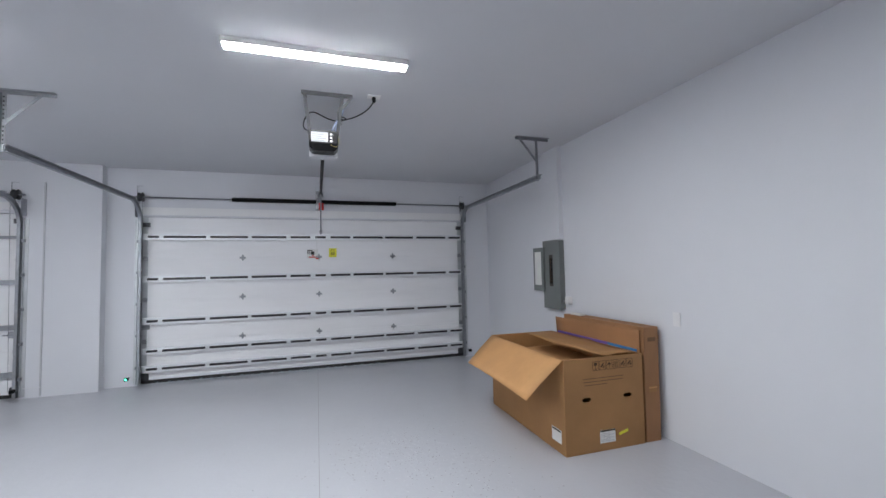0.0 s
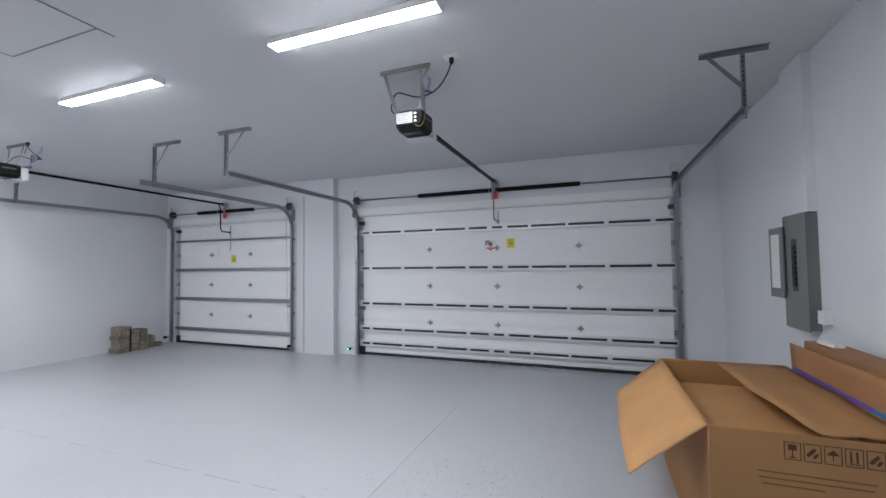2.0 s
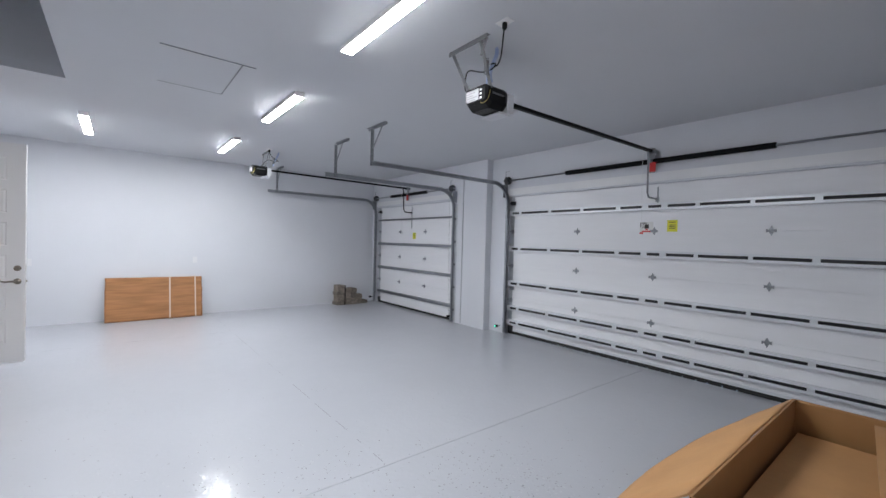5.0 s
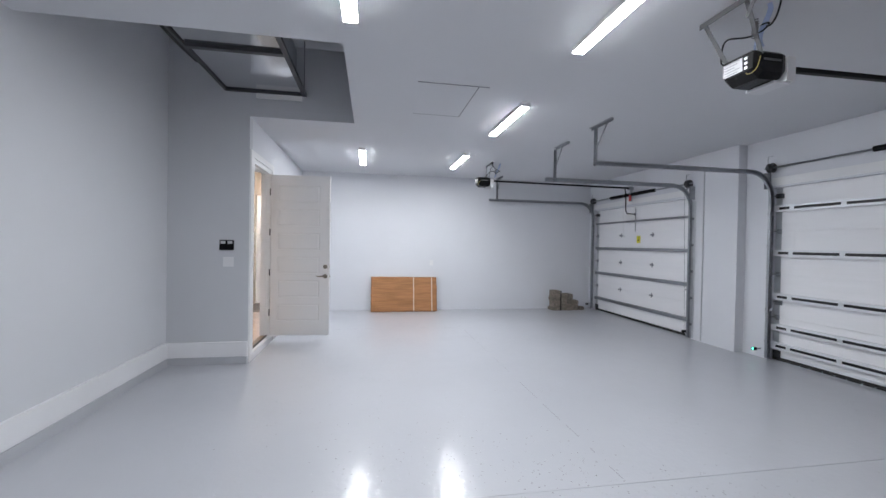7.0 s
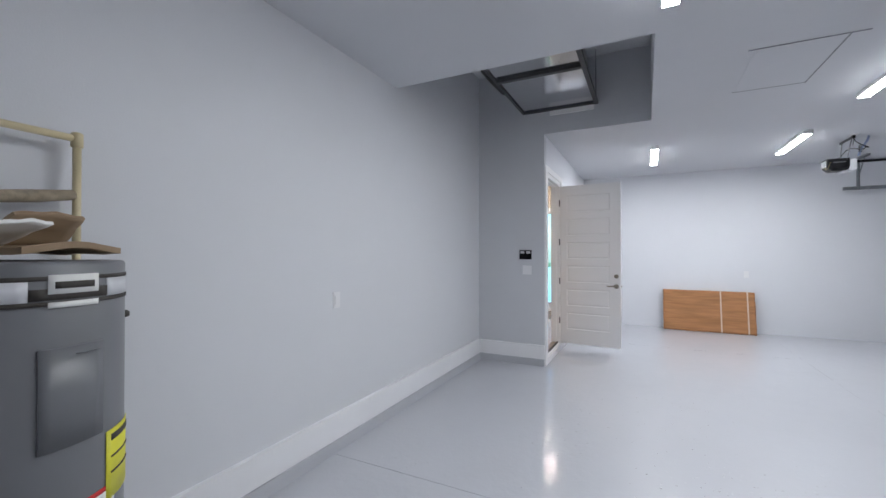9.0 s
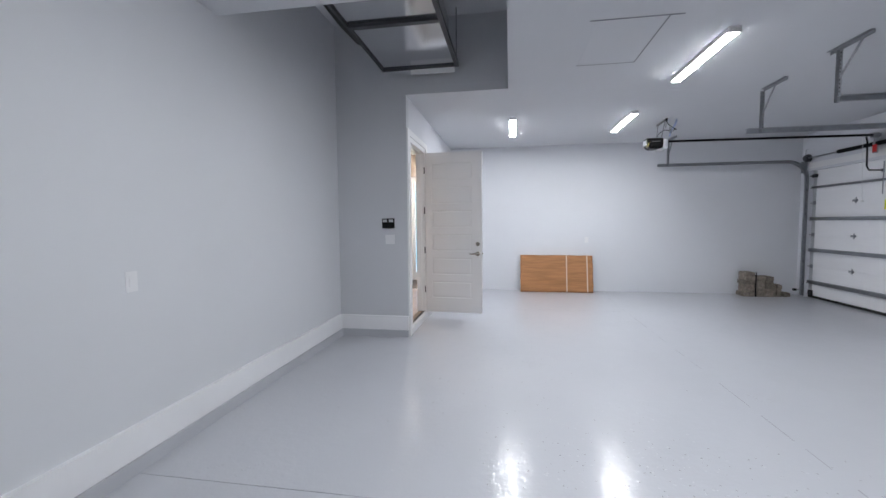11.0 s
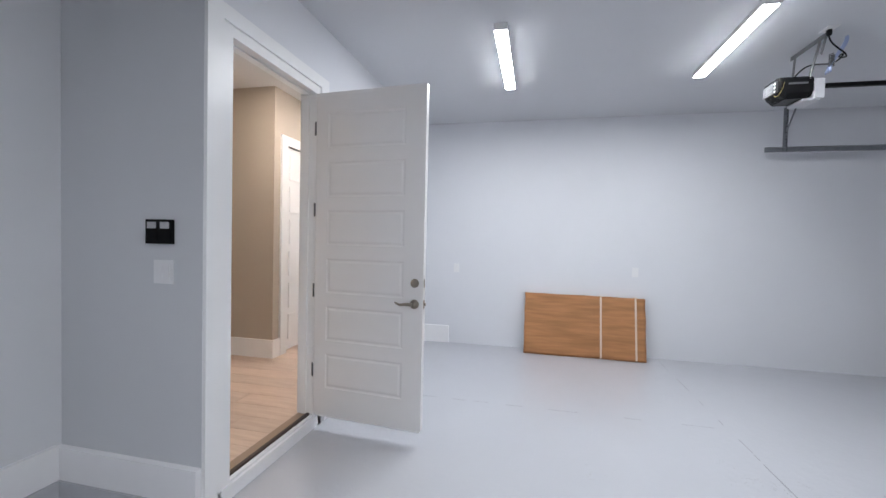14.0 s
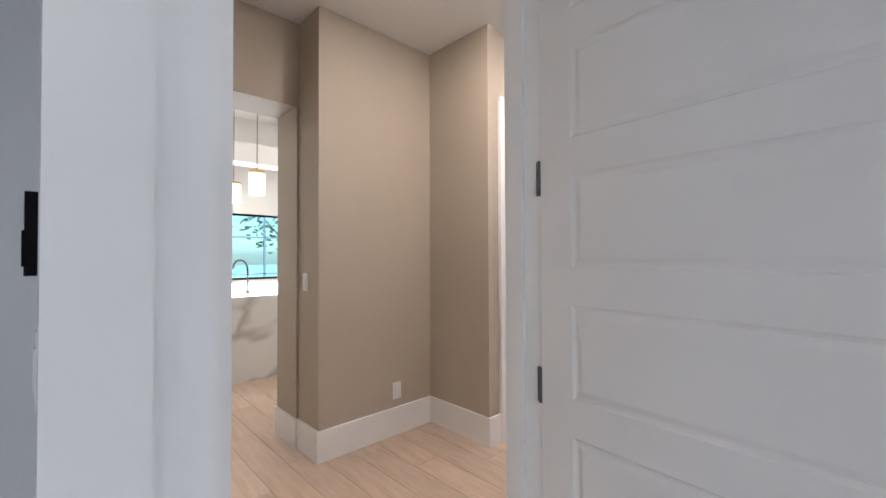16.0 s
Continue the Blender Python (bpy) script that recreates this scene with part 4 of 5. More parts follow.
structure("threshold_strip", boxes((HX0, YD - 0.045, FZ - 0.02, HX1, YD - 0.022, FZ + 0.012)), surface("bronze_threshold", (0.05, 0.035, 0.03), 0.45, metal=0.5, bump=0.1), "dark bronze threshold strip", 0.003)
structure("threshold_sill", boxes((HX0, YD - 0.022, FZ - 0.019, HX1, YD + 0.004, FZ - 0.004)), STEM, "white painted outer sill", 0.003)

door = thing("house_door", "open white six-panel door with a lever handle", "door", at=(HX0 + 0.009, YD + 0.012, FZ + 0.02), rz=85.2)
DW, DH, DT = 0.865, 2.385, 0.044
bm = boxes((0, 0.009, 0, DW, DT - 0.009, DH))
px0, px1 = 0.100, DW - 0.148
rows = [0.205 + 0.355 * k for k in range(6)]
for ya, yb in ((0, 0.009), (DT - 0.009, DT)):
    box(bm, 0, ya, 0, px0, yb, DH)
    box(bm, px1, ya, 0, DW, yb, DH)
    edges_z = [0] + [v for r in rows for v in (r, r + 0.255)] + [DH]
    for a, b in zip(edges_z[::2], edges_z[1::2]):
        box(bm, px0, ya, a, px1, yb, b)
part("slab", bm, DOOR_PAINT, door)
for r in rows:
    for side in (0, 1):
        bm = bmesh.new()
        rings = []
        for inset, depth in ((0.0, 0.0002), (0.005, 0.0042), (0.012, 0.0060), (0.018, 0.0052), (0.027, 0.0020), (0.032, 0.0013)):
            yy = depth if side == 0 else DT - depth
            rings.append([bm.verts.new((x, yy, z)) for x, z in ((px0 + inset, r + inset), (px1 - inset, r + inset), (px1 - inset, r + 0.255 - inset), (px0 + inset, r + 0.255 - inset))])
        for a, b in zip(rings, rings[1:]):
            for k in range(4):
                bm.faces.new((a[k], a[(k + 1) % 4], b[(k + 1) % 4], b[k]))
        bm.faces.new(rings[-1])
        part("raised_panel", bm, DOOR_PAINT, door)
HZ = 0.88
for side in (0, 1):
    y0, sg = (0.0, -1) if side == 0 else (DT, 1)
    bm = bmesh.new()
    turned(bm, (DW - 0.06, y0, HZ), [(0.033, 0), (0.033, sg * 0.006), (0.024, sg * 0.014), (0.012, sg * 0.018), (0.011, sg * 0.045)], 24, "y")
    part("rose", bm, BRONZE, door, "satin nickel rose")
    bm = bmesh.new()
    tube(bm, [(DW - 0.06, y0 + sg * 0.045, HZ), (DW - 0.09, y0 + sg * 0.05, HZ + 0.004), (DW - 0.12, y0 + sg * 0.05, HZ + 0.002), (DW - 0.15, y0 + sg * 0.048, HZ - 0.003), (DW - 0.178, y0 + sg * 0.046, HZ + 0.006), (DW - 0.19, y0 + sg * 0.045, HZ + 0.013)], [0.012, 0.0115, 0.010, 0.009, 0.007, 0.004], 12)
    part("lever", bm, BRONZE, door, "curved satin nickel lever")
    bm = bmesh.new()
    turned(bm, (DW - 0.06, y0, HZ + 0.145), [(0.031, 0), (0.031, sg * 0.008), (0.022, sg * 0.018), (0.012, sg * 0.02)], 24, "y")
    part("deadbolt", bm, BRONZE, door, "satin nickel deadbolt")
    if side == 1:
        part("thumb_turn", boxes((DW - 0.064, DT + 0.02, HZ + 0.125, DW - 0.056, DT + 0.034, HZ + 0.165)), BRONZE, door)
part("latch_plate", boxes((DW, 0.01, HZ - 0.03, DW + 0.0015, DT - 0.01, HZ + 0.03)), BRONZE, door)
part("latch_plate", boxes((DW, 0.01, HZ + 0.117, DW + 0.0015, DT - 0.01, HZ + 0.173)), BRONZE, door)
part("latch_bolt", boxes((DW, 0.014, HZ - 0.01, DW + 0.014, DT - 0.014, HZ + 0.01)), BRONZE, door, "", 0.002)
for z in (0.28, 0.88, 1.48, 2.08):
    bm = boxes((-0.003, 0.0, z, -0.0005, 0.035, z + 0.1))
    tube(bm, [(-0.004, -0.003, z), (-0.004, -0.003, z + 0.1)], 0.0042, 10)
    hinge = part("hinge", bm, HINGE_DARK, door, "dark steel hinge")
    bm = boxes((HX0 + 0.0004, YD - 0.007, FZ + 0.02 + z, HX0 + 0.003, YD + 0.004, FZ + 0.12 + z))
    bm.transform(door.matrix_world.inverted())
    part("jamb_leaf", bm, HINGE_DARK, hinge)
part("door_sweep", boxes((0.01, 0.008, -0.016, DW - 0.01, DT - 0.008, 0)), TRIM, door)

# ---- air handler in the recess ----
ah = thing("air_handler", "air handler with bright sheet metal base in ceiling recess", "air handler", at=(0, 0, 0))
AX0, AX1, AY0, AY1, AZ = -2.70, -0.86, -0.25, 0.68, 3.30
part("base_sheet", boxes((AX0 + 0.03, AY0 + 0.03, AZ + 0.02, AX1 - 0.03, AY1 - 0.03, AZ + 0.03)), SHEET, ah, "shiny sheet metal underside")
part("casing", boxes((AX0 + 0.12, AY0 + 0.12, AZ + 0.031, AX1 - 0.10, AY1 - 0.10, AZ + 0.5)), STEEL, ah, "galvanised unit casing", 0.004)
for n, a in (("frame_rail", (AX0, AY0, AZ, AX1, AY0 + 0.025, AZ + 0.034)), ("frame_rail", (AX0, AY1 - 0.045, AZ, AX1, AY1, AZ + 0.042)), ("frame_rail", (AX0, AY0 + 0.025, AZ, AX0 + 0.04, AY1 - 0.045, AZ + 0.034)),
             ("frame_rail", (AX1 - 0.034, AY0 + 0.025, AZ, AX1, AY1 - 0.045, AZ + 0.034)), ("cross_rail", (-1.60, AY0 + 0.03, AZ - 0.01, -1.54, AY1 - 0.045, AZ + 0.019))):
    part(n, boxes(a), FRAME_STEEL, ah, "dark angle iron")
for x in (AX0 + 0.06, AX1 - 0.06):
    for y in (AY0 + 0.015, AY1 - 0.02):
        bm = bmesh.new()
        tube(bm, [(x, y, AZ + 0.04), (x, y, 3.95)], 0.006, 8)
        part("threaded_rod", bm, STEEL_DARK, ah)
bm = bmesh.new()
tube(bm, [(-1.1, AY0 - 0.02, AZ + 0.03), (-1.5, AY0 - 0.03, AZ + 0.02), (-1.95, AY0 - 0.02, AZ + 0.03)], 0.022, 10)
part("refrigerant_line", bm, RUBBER, ah, "black insulated refrigerant line")
part("filter_door", boxes((AX0 - 0.02 + 0.02, 0.10, AZ - 0.06, AX0 + 0.02, AY1 - 0.05, AZ - 0.003)), PLASTIC_WHITE, ah, "white filter access strip")

# ---- cardboard box ----
BX0, BX1, BY0, BY1, BH, TH = 2.105, 2.892, 3.092, 4.50, 0.77, 0.008
cb = thing("cardboard_box", "large open brown cardboard box on the floor beside the wall", "cardboard box", at=(0, 0, 0))
part("bottom", boxes((BX0, BY0, 0.002, BX1, BY1, 0.012)), CARD, cb)
bm = bmesh.new()
holes = ((2.272, 2.36), (2.682, 2.768))
hz0, hz1 = 0.412, 0.450
xs = [BX0] + [v for a, b in holes for v in (a, a + 0.006, a + 0.016, b - 0.016, b - 0.006, b)] + [BX1]
zs = [0.012, hz0, hz0 + 0.005, hz0 + 0.012, hz1 - 0.012, hz1 - 0.005, hz1, BH]
gone = {(c + k, j) for c in (1, 7) for k, rows in enumerate(((3,), (2, 3, 4), (1, 2, 3, 4, 5), (2, 3, 4), (3,))) for j in rows}
grid_panel(bm, xs, zs, BY0, BY0 + TH, gone)
front = part("side", bm, CARD, cb, "brown side with two hand holes")
for a in ((BX0, BY1 - TH, 0.012, BX1, BY1, BH), (BX0, BY0 + TH, 0.012, BX0 + TH, BY1 - TH, BH), (BX1 - TH, BY0 + TH, 0.012, BX1, BY1 - TH, BH)):
    part("side", boxes(a), CARD, cb)


def sheet(quad, th, mat, parent, name, label="", bow=0.0, crumple=0.0):
    """A sheet of board over four corners, slightly bowed."""
    bm = bmesh.new()
    a, b, c, d = [Vector(q) for q in quad]
    nrm = (b - a).cross(d - a).normalized()
    n = 8
    top, bot = [], []
    for i in range(n + 1):
        for j in range(n + 1):
            u, v = i / n, j / n
            p = a * (1 - u) * (1 - v) + b * u * (1 - v) + c * u * v + d * (1 - u) * v
            p = p + nrm * (bow * math.sin(math.pi * u) * v + crumple * noise.noise(Vector((u * 4, v * 4, th * 90))))
            top.append(bm.verts.new(p + nrm * th / 2))
            bot.append(bm.verts.new(p - nrm * th / 2))
    k = n + 1
    for i in range(n):
        for j in range(n):
            q = (i * k + j, (i + 1) * k + j, (i + 1) * k + j + 1, i * k + j + 1)
            bm.faces.new([top[t] for t in q]).smooth = True
            bm.faces.new([bot[t] for t in q][::-1]).smooth = True
    rim = [i * k for i in range(n)] + [n * k + j for j in range(n)] + [i * k + n for i in range(n, 0, -1)] + [j for j in range(n, 0, -1)]
    for p, q in zip(rim, rim[1:] + rim[:1]):
        bm.faces.new((top[p], bot[p], bot[q], top[q]))
    return part(name, bm, mat, parent, label)


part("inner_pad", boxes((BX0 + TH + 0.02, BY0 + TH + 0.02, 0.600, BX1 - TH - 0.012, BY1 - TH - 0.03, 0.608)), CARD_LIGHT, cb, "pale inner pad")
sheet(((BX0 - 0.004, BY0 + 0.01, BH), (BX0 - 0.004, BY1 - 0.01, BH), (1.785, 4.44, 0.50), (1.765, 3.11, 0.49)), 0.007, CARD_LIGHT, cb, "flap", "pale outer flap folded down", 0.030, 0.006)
sheet(((BX1 - 0.01, BY0 + 0.03, BH), (BX1 - 0.01, BY1 - 0.06, BH), (2.42, 4.25, 0.81), (2.535, 3.12, 0.778)), 0.007, CARD, cb, "flap", "flap folded across the opening", -0.02, 0.018)
sheet(((BX0 + 0.02, BY1 - 0.006, BH), (BX1 - 0.02, BY1 - 0.006, BH), (BX1 - 0.04, BY1 + 0.05, BH - 0.33), (BX0 + 0.04, BY1 + 0.05, BH - 0.33)), 0.007, CARD, cb, "flap")
# print marks on the front
for k in range(6):
    x, w, z0, z1 = 2.384 + 0.069 * k, 0.060, 0.662, 0.738
    zm = (z0 + z1) / 2
    bm = boxes((x, BY0 - 0.0012, z0, x + w, BY0, z0 + 0.003), (x, BY0 - 0.0012, z1 - 0.003, x + w, BY0, z1), (x, BY0 - 0.0012, z0 + 0.003, x + 0.003, BY0, z1 - 0.003), (x + w - 0.003, BY0 - 0.0012, z0 + 0.003, x + w, BY0, z1 - 0.003))
    c = x + w / 2
    if k == 0:
        box(bm, c - 0.015, BY0 - 0.0012, zm + 0.004, c + 0.015, BY0, z1 - 0.010)
        box(bm, c - 0.002, BY0 - 0.0012, z0 + 0.014, c + 0.002, BY0, zm + 0.004)
        box(bm, c - 0.011, BY0 - 0.0012, z0 + 0.009, c + 0.011, BY0, z0 + 0.014)
    elif k == 2:
        for i in range(5):
            box(bm, c - 0.021 + 0.004 * i, BY0 - 0.0012, zm + 0.004 * i, c + 0.021 - 0.004 * i, BY0, zm + 0.004 + 0.004 * i)
        box(bm, c - 0.0015, BY0 - 0.0012, z0 + 0.012, c + 0.0015, BY0, zm)
    elif k == 3:
        for d in (-0.014, 0.006):
            box(bm, c + d, BY0 - 0.0012, z0 + 0.016, c + d + 0.007, BY0, z1 - 0.012)
        box(bm, c - 0.020, BY0 - 0.0012, z0 + 0.010, c + 0.020, BY0, z0 + 0.013)
    else:
        bar(bm, (c - 0.018, BY0 - 0.001, zm - 0.014), (c + 0.010, BY0 - 0.001, zm + 0.018), 0.012, 0.002, (0, 1, 0))
        bar(bm, (c + 0.004, BY0 - 0.0008, zm - 0.02), (c + 0.018, BY0 - 0.0008, zm - 0.002), 0.010, 0.002, (0, 1, 0))
    part("handling_symbol", bm, INK_DARK, front)
part("print_line", boxes(*[((2.285, 2.29, 2.30)[k], BY0 - 0.0012, 0.597 - 0.026 * k, (2.69, 2.68, 2.52)[k], BY0, 0.603 - 0.026 * k) for k in range(3)]), INK_BROWN, front)
lab = part("shipping_label", boxes((2.433, BY0 - 0.002, 0.065, 2.585, BY0, 0.170)), PAPER, cb, "white shipping label")
part("text_bar", boxes((2.435, BY0 - 0.003, 0.156, 2.583, BY0 - 0.002, 0.170)), INK, lab)
for k in range(6):
    part("text_bar", boxes((2.442 + 0.05 * (k == 2), BY0 - 0.003, 0.078 + 0.012 * k, 2.572 - 0.04 * (k % 2), BY0 - 0.002, 0.082 + 0.012 * k)), LABEL_GREY, lab)
lab = part("shipping_label", boxes((BX0 - 0.002, 3.15, 0.08, BX0, 3.29, 0.19)), PAPER, cb, "white shipping label")
part("text_bar", boxes((BX0 - 0.003, 3.16, 0.17, BX0 - 0.002, 3.28, 0.185)), INK, lab)
bm = bmesh.new()
bar(bm, (2.625, BY0 - 0.001, 0.118), (2.715, BY0 - 0.001, 0.142), 0.002, 0.022)
part("tape_strip", bm, YELLOW, cb, "yellow tape strip")

# flattened cartons leaning behind the box
fl = thing("flat_carton", "tall flattened brown carton leaning against the wall behind the box", "cardboard box", at=(0, 0, 0))
bm = bmesh.new()
vs = []
for y, zt in ((3.10, 0.985), (4.30, 0.985)):
    for x, z in ((2.915, 0.002), (3.072, 0.002), (3.086, zt), (2.932, zt)):
        vs.append(bm.verts.new((x, y, z)))
for f in ((0, 1, 2, 3), (7, 6, 5, 4), (0, 4, 5, 1), (1, 5, 6, 2), (2, 6, 7, 3), (3, 7, 4, 0)):
    bm.faces.new([vs[i] for i in f])
part("body", bm, cardboard("cardboard_side", (0.33, 0.165, 0.075)), fl, "", 0.006)
for z, h, m in ((0.42, 0.055, CARD), (0.455, 0.012, CARD_LIGHT), (0.86, 0.035, INK_BROWN)):
    part("tape_band", boxes((2.955 + z * 0.016, 3.096 if m is CARD_LIGHT else 3.0975, z, 3.04 + z * 0.016, 3.0988, z + h)), m, fl)
sp = thing("folded_board", "brown cardboard sheet with purple and blue edge bands", "cardboard sheet", at=(0, 0, 0))
sheet(((2.902, 3.135, 0.60), (2.902, 4.39, 0.60), (2.900, 4.42, 0.945), (2.908, 3.13, 0.960)), 0.008, cardboard("cardboard_sheet", (0.36, 0.175, 0.075)), sp, "board", "", -0.004)
part("edge_band", boxes((2.889, 3.15, 0.762, 2.897, 3.52, 0.792)), BLUE_TAPE, sp, "blue edge band")
part("edge_band", boxes((2.889, 3.52, 0.762, 2.897, 4.37, 0.794)), PURPLE, sp, "purple edge band")

foam = thing("foam_block", "small white foam block on top of the leaning brown cardboard", "packing foam", at=(3.00, 4.14, 0.9855), rz=4)
part("block", boxes((-0.025, -0.09, 0, 0.03, 0.09, 0.018)), PAPER, foam, "", 0.004)

# ---- carton at the west wall ----
wc = thing("carton", "long brown carton with pale straps leaning on the wall", "cardboard box", at=(XW, 2.235, 0))
bm = bmesh.new()
ny, nz = 40, 18
grid = {}
for side in (0, 1):
    for i in range(ny + 1):
        for j in range(nz + 1):
            u, v = i / ny, j / nz
            y = -0.735 + 1.47 * u
            x0, z0 = (0.245, 0.003) if side == 0 else (0.18, 0.002)
            x1, z1 = (0.08, 0.765) if side == 0 else (0.008, 0.76)
            q = noise.noise(Vector((u * 2.2 + side * 9, v * 7, 0.3)))
            edge = min(1, 6 * min(u, 1 - u)) if side == 0 else 0
            x = x0 + (x1 - x0) * v + edge * (0.016 * q + 0.004 * math.sin(v * 21 + u * 2))
            z = z0 + (z1 - z0) * v + (0.010 * noise.noise(Vector((u * 5, 3.1, side))) if j == nz else 0) - 0.012 * u * v
            grid[side, i, j] = bm.verts.new((x, y + 0.006 * noise.noise(Vector((v * 5, 7.7, u))), z))
for i in range(ny):
    for j in range(nz):
        for side in (0, 1):
            bm.faces.new([grid[side, i + p, j + q] for p, q in ((0, 0), (1, 0), (1, 1), (0, 1))]).smooth = True
    for j in (0, nz):
        bm.faces.new((grid[0, i, j], grid[0, i + 1, j], grid[1, i + 1, j], grid[1, i, j]))
for j in range(nz):
    for i in (0, ny):
        bm.faces.new((grid[0, i, j], grid[0, i, j + 1], grid[1, i, j + 1], grid[1, i, j]))
part("body", bm, CARD_RED, wc)
for y in (0.21, 0.62):
    bm = bmesh.new()
    bar(bm, (0.254, y, 0.012), (0.091, y, 0.764), 0.022, 0.003, (1, 0, 0.2))
    bar(bm, (0.091, y, 0.764), (0.008, y, 0.762), 0.022, 0.003)
    part("strap", bm, surface("pale_strap", (0.66, 0.55, 0.45), 0.5, bump=0), wc, "pale packing strap")

# ---- pavers stacked in the corner ----
random.seed(4)
for (y0, y1, n, x0, x1, ang) in ((5.72, 5.90, 6, -6.62, -6.36, 0), (5.935, 6.19, 5, -6.60, -6.35, 3), (6.22, 6.37, 3, -6.58, -6.38, -8), (6.40, 6.52, 1, -6.58, -6.40, 10)):
    st = thing("stone_stack", "stack of rough grey-brown split stones in the corner", "stacked stones", "stone stacks", at=((x0 + x1) / 2, (y0 + y1) / 2, 0), rz=ang)
    hx, hy = (x1 - x0) / 2, (y1 - y0) / 2
    for k in range(n):
        for h in (0, 1):
            bm = bmesh.new()
            j = random.uniform(-0.015, 0.015)
            lo, hi = (-hy + j, -0.006) if h == 0 else (0.004, hy + j)
            box(bm, -hx + random.uniform(-.01, .015), lo, 0.001 + k * 0.078, hx + random.uniform(-.015, .015), hi, k * 0.078 + 0.074)
            for v in bm.verts:
                v.co += Vector((random.uniform(-.006, .006), random.uniform(-.006, .006), 0))
            part("stone", bm, STONE, st, "", 0.006)
    bm = bmesh.new()
    if ang == 0:
        box(bm, hx + 0.012, hy - 0.01, 0.002, hx + 0.016, hy + 0.012, n * 0.078)
        part("strap", bm, BLACK, st, "black packing strap")

# ---- water heater ----
WX, WY = 2.02, -0.60
wh = thing("water_heater", "tall grey electric water heater with white and yellow labels", "water heater", at=(WX, WY, 0))
WR = 0.285
bm = bmesh.new()
turned(bm, (0, 0, 0), [(WR - 0.02, 0), (WR, 0.02), (WR, 1.455), (WR - 0.004, 1.463), (WR - 0.012, 1.466), (0.02, 1.47)], 56)
part("tank", bm, GREY_TANK, wh)


def wrapped(a0, a1, z0, z1, r, mat, parent, name, label="", th=0.002, slant=0.0):
    bm = bmesh.new()
    n = max(2, int((a1 - a0) / 5))
    col = []
    for i in range(n + 1):
        a = radians(a0 + (a1 - a0) * i / n)
        dz = slant * i / n
        col.append([bm.verts.new((rr * math.cos(a), rr * math.sin(a), z + dz)) for rr, z in ((r, z0), (r + th, z0), (r + th, z1), (r, z1))])
    for p, q in zip(col, col[1:]):
        for k in range(4):
            bm.faces.new((p[k], p[(k + 1) % 4], q[(k + 1) % 4], q[k])).smooth = True
    bm.faces.new(col[0])
    bm.faces.new(col[-1][::-1])
    return part(name, bm, mat, parent, label)


wrapped(30, 155, 1.413, 1.425, WR + 0.001, INK, wh, "stripe", "black stripe")
wrapped(30, 155, 1.342, 1.354, WR + 0.001, INK, wh, "stripe", "black stripe")
wrapped(36, 80, 1.355, 1.412, WR + 0.0005, PLASTIC_MILK, wh, "silver_band")
wrapped(121, 150, 1.355, 1.412, WR + 0.0005, PLASTIC_MILK, wh, "silver_band")
wrapped(80, 121, 1.358, 1.39, WR + 0.0015, INK, wh, "brand_ground", "black label ground")
bl = wrapped(88, 114, 1.375, 1.43, WR + 0.003, PAPER, wh, "badge", "white maker's badge")
wrapped(91, 111, 1.39, 1.41, WR + 0.0055, INK, bl, "text_bar")
wrapped(88, 114, 1.335, 1.352, WR + 0.003, PAPER, wh, "badge", "white strip")
wrapped(84, 117, 0.93, 1.22, WR - 0.002, GREY_TANK, wh, "access_cover", "raised grey access cover", 0.010)
wrapped(100, 115, 1.195, 1.199, WR + 0.012, GREY_TANK, wh, "cover_lip", "", 0.0015)
yl = wrapped(121, 154, 0.70, 0.92, WR + 0.002, YELLOW, wh, "energy_label", "yellow energy label")
for z in (0.885, 0.83, 0.78):
    wrapped(125, 151, z, z + (0.02 if z > 0.88 else 0.006), WR + 0.0045, INK, yl, "text_bar")
wrapped(65, 129, 0.60, 0.735, WR + 0.001, PAPER, wh, "notice", "white notice with a red border")
wrapped(65, 129, 0.735, 0.75, WR + 0.001, RED, wh, "notice_border", "red border")
bm = bmesh.new()
turned(bm, (WR * math.cos(radians(158)), WR * math.sin(radians(158)), 1.26), [(0.004, 0), (0.014, 0.004), (0.014, 0.02), (0.006, 0.026)], 12)
part("valve_stub", bm, INK, wh, "dark valve stub")
pipe = thing("water_pipe", "cream plastic water pipe above the water heater", "pipe", at=(0, 0, 0))
bm = bmesh.new()
tube(bm, [(1.76, -0.84, 1.3), (1.76, -0.84, 1.93)], 0.014, 12)
part("riser", bm, CPVC, pipe)
bm = bmesh.new()
tube(bm, [(1.76, -0.84, 1.945), (2.45, -0.84, 1.96)], 0.014, 12)
part("crossover", bm, CPVC, pipe)
bm = bmesh.new()
turned(bm, (1.76, -0.84, 1.91), [(0.015, 0), (0.02, 0.002), (0.02, 0.055), (0.012, 0.06)], 14)
part("elbow", bm, CPVC, pipe)
bm = bmesh.new()
tube(bm, [(1.77, -0.84, 1.72), (1.90, -0.82, 1.70), (2.02, -0.74, 1.68), (2.10, -0.68, 1.62), (2.12, -0.66, 1.47)], [0.02, 0.024, 0.022, 0.020, 0.020], 10)
part("wrapped_hose", bm, FOAM, pipe, "taped pipe insulation")
mn = thing("manual_packet", "crumpled brown paper and manuals on top of the water heater", "paper packet", at=(WX - 0.06, WY + 0.04, 1.485), rz=25)
sheet(((-0.17, -0.12, 0.012), (0.17, -0.12, 0.012), (0.17, 0.12, 0.012), (-0.17, 0.12, 0.012)), 0.02, CARD_SIDE, mn, "envelope", "brown paper envelope", 0.02, 0.008)
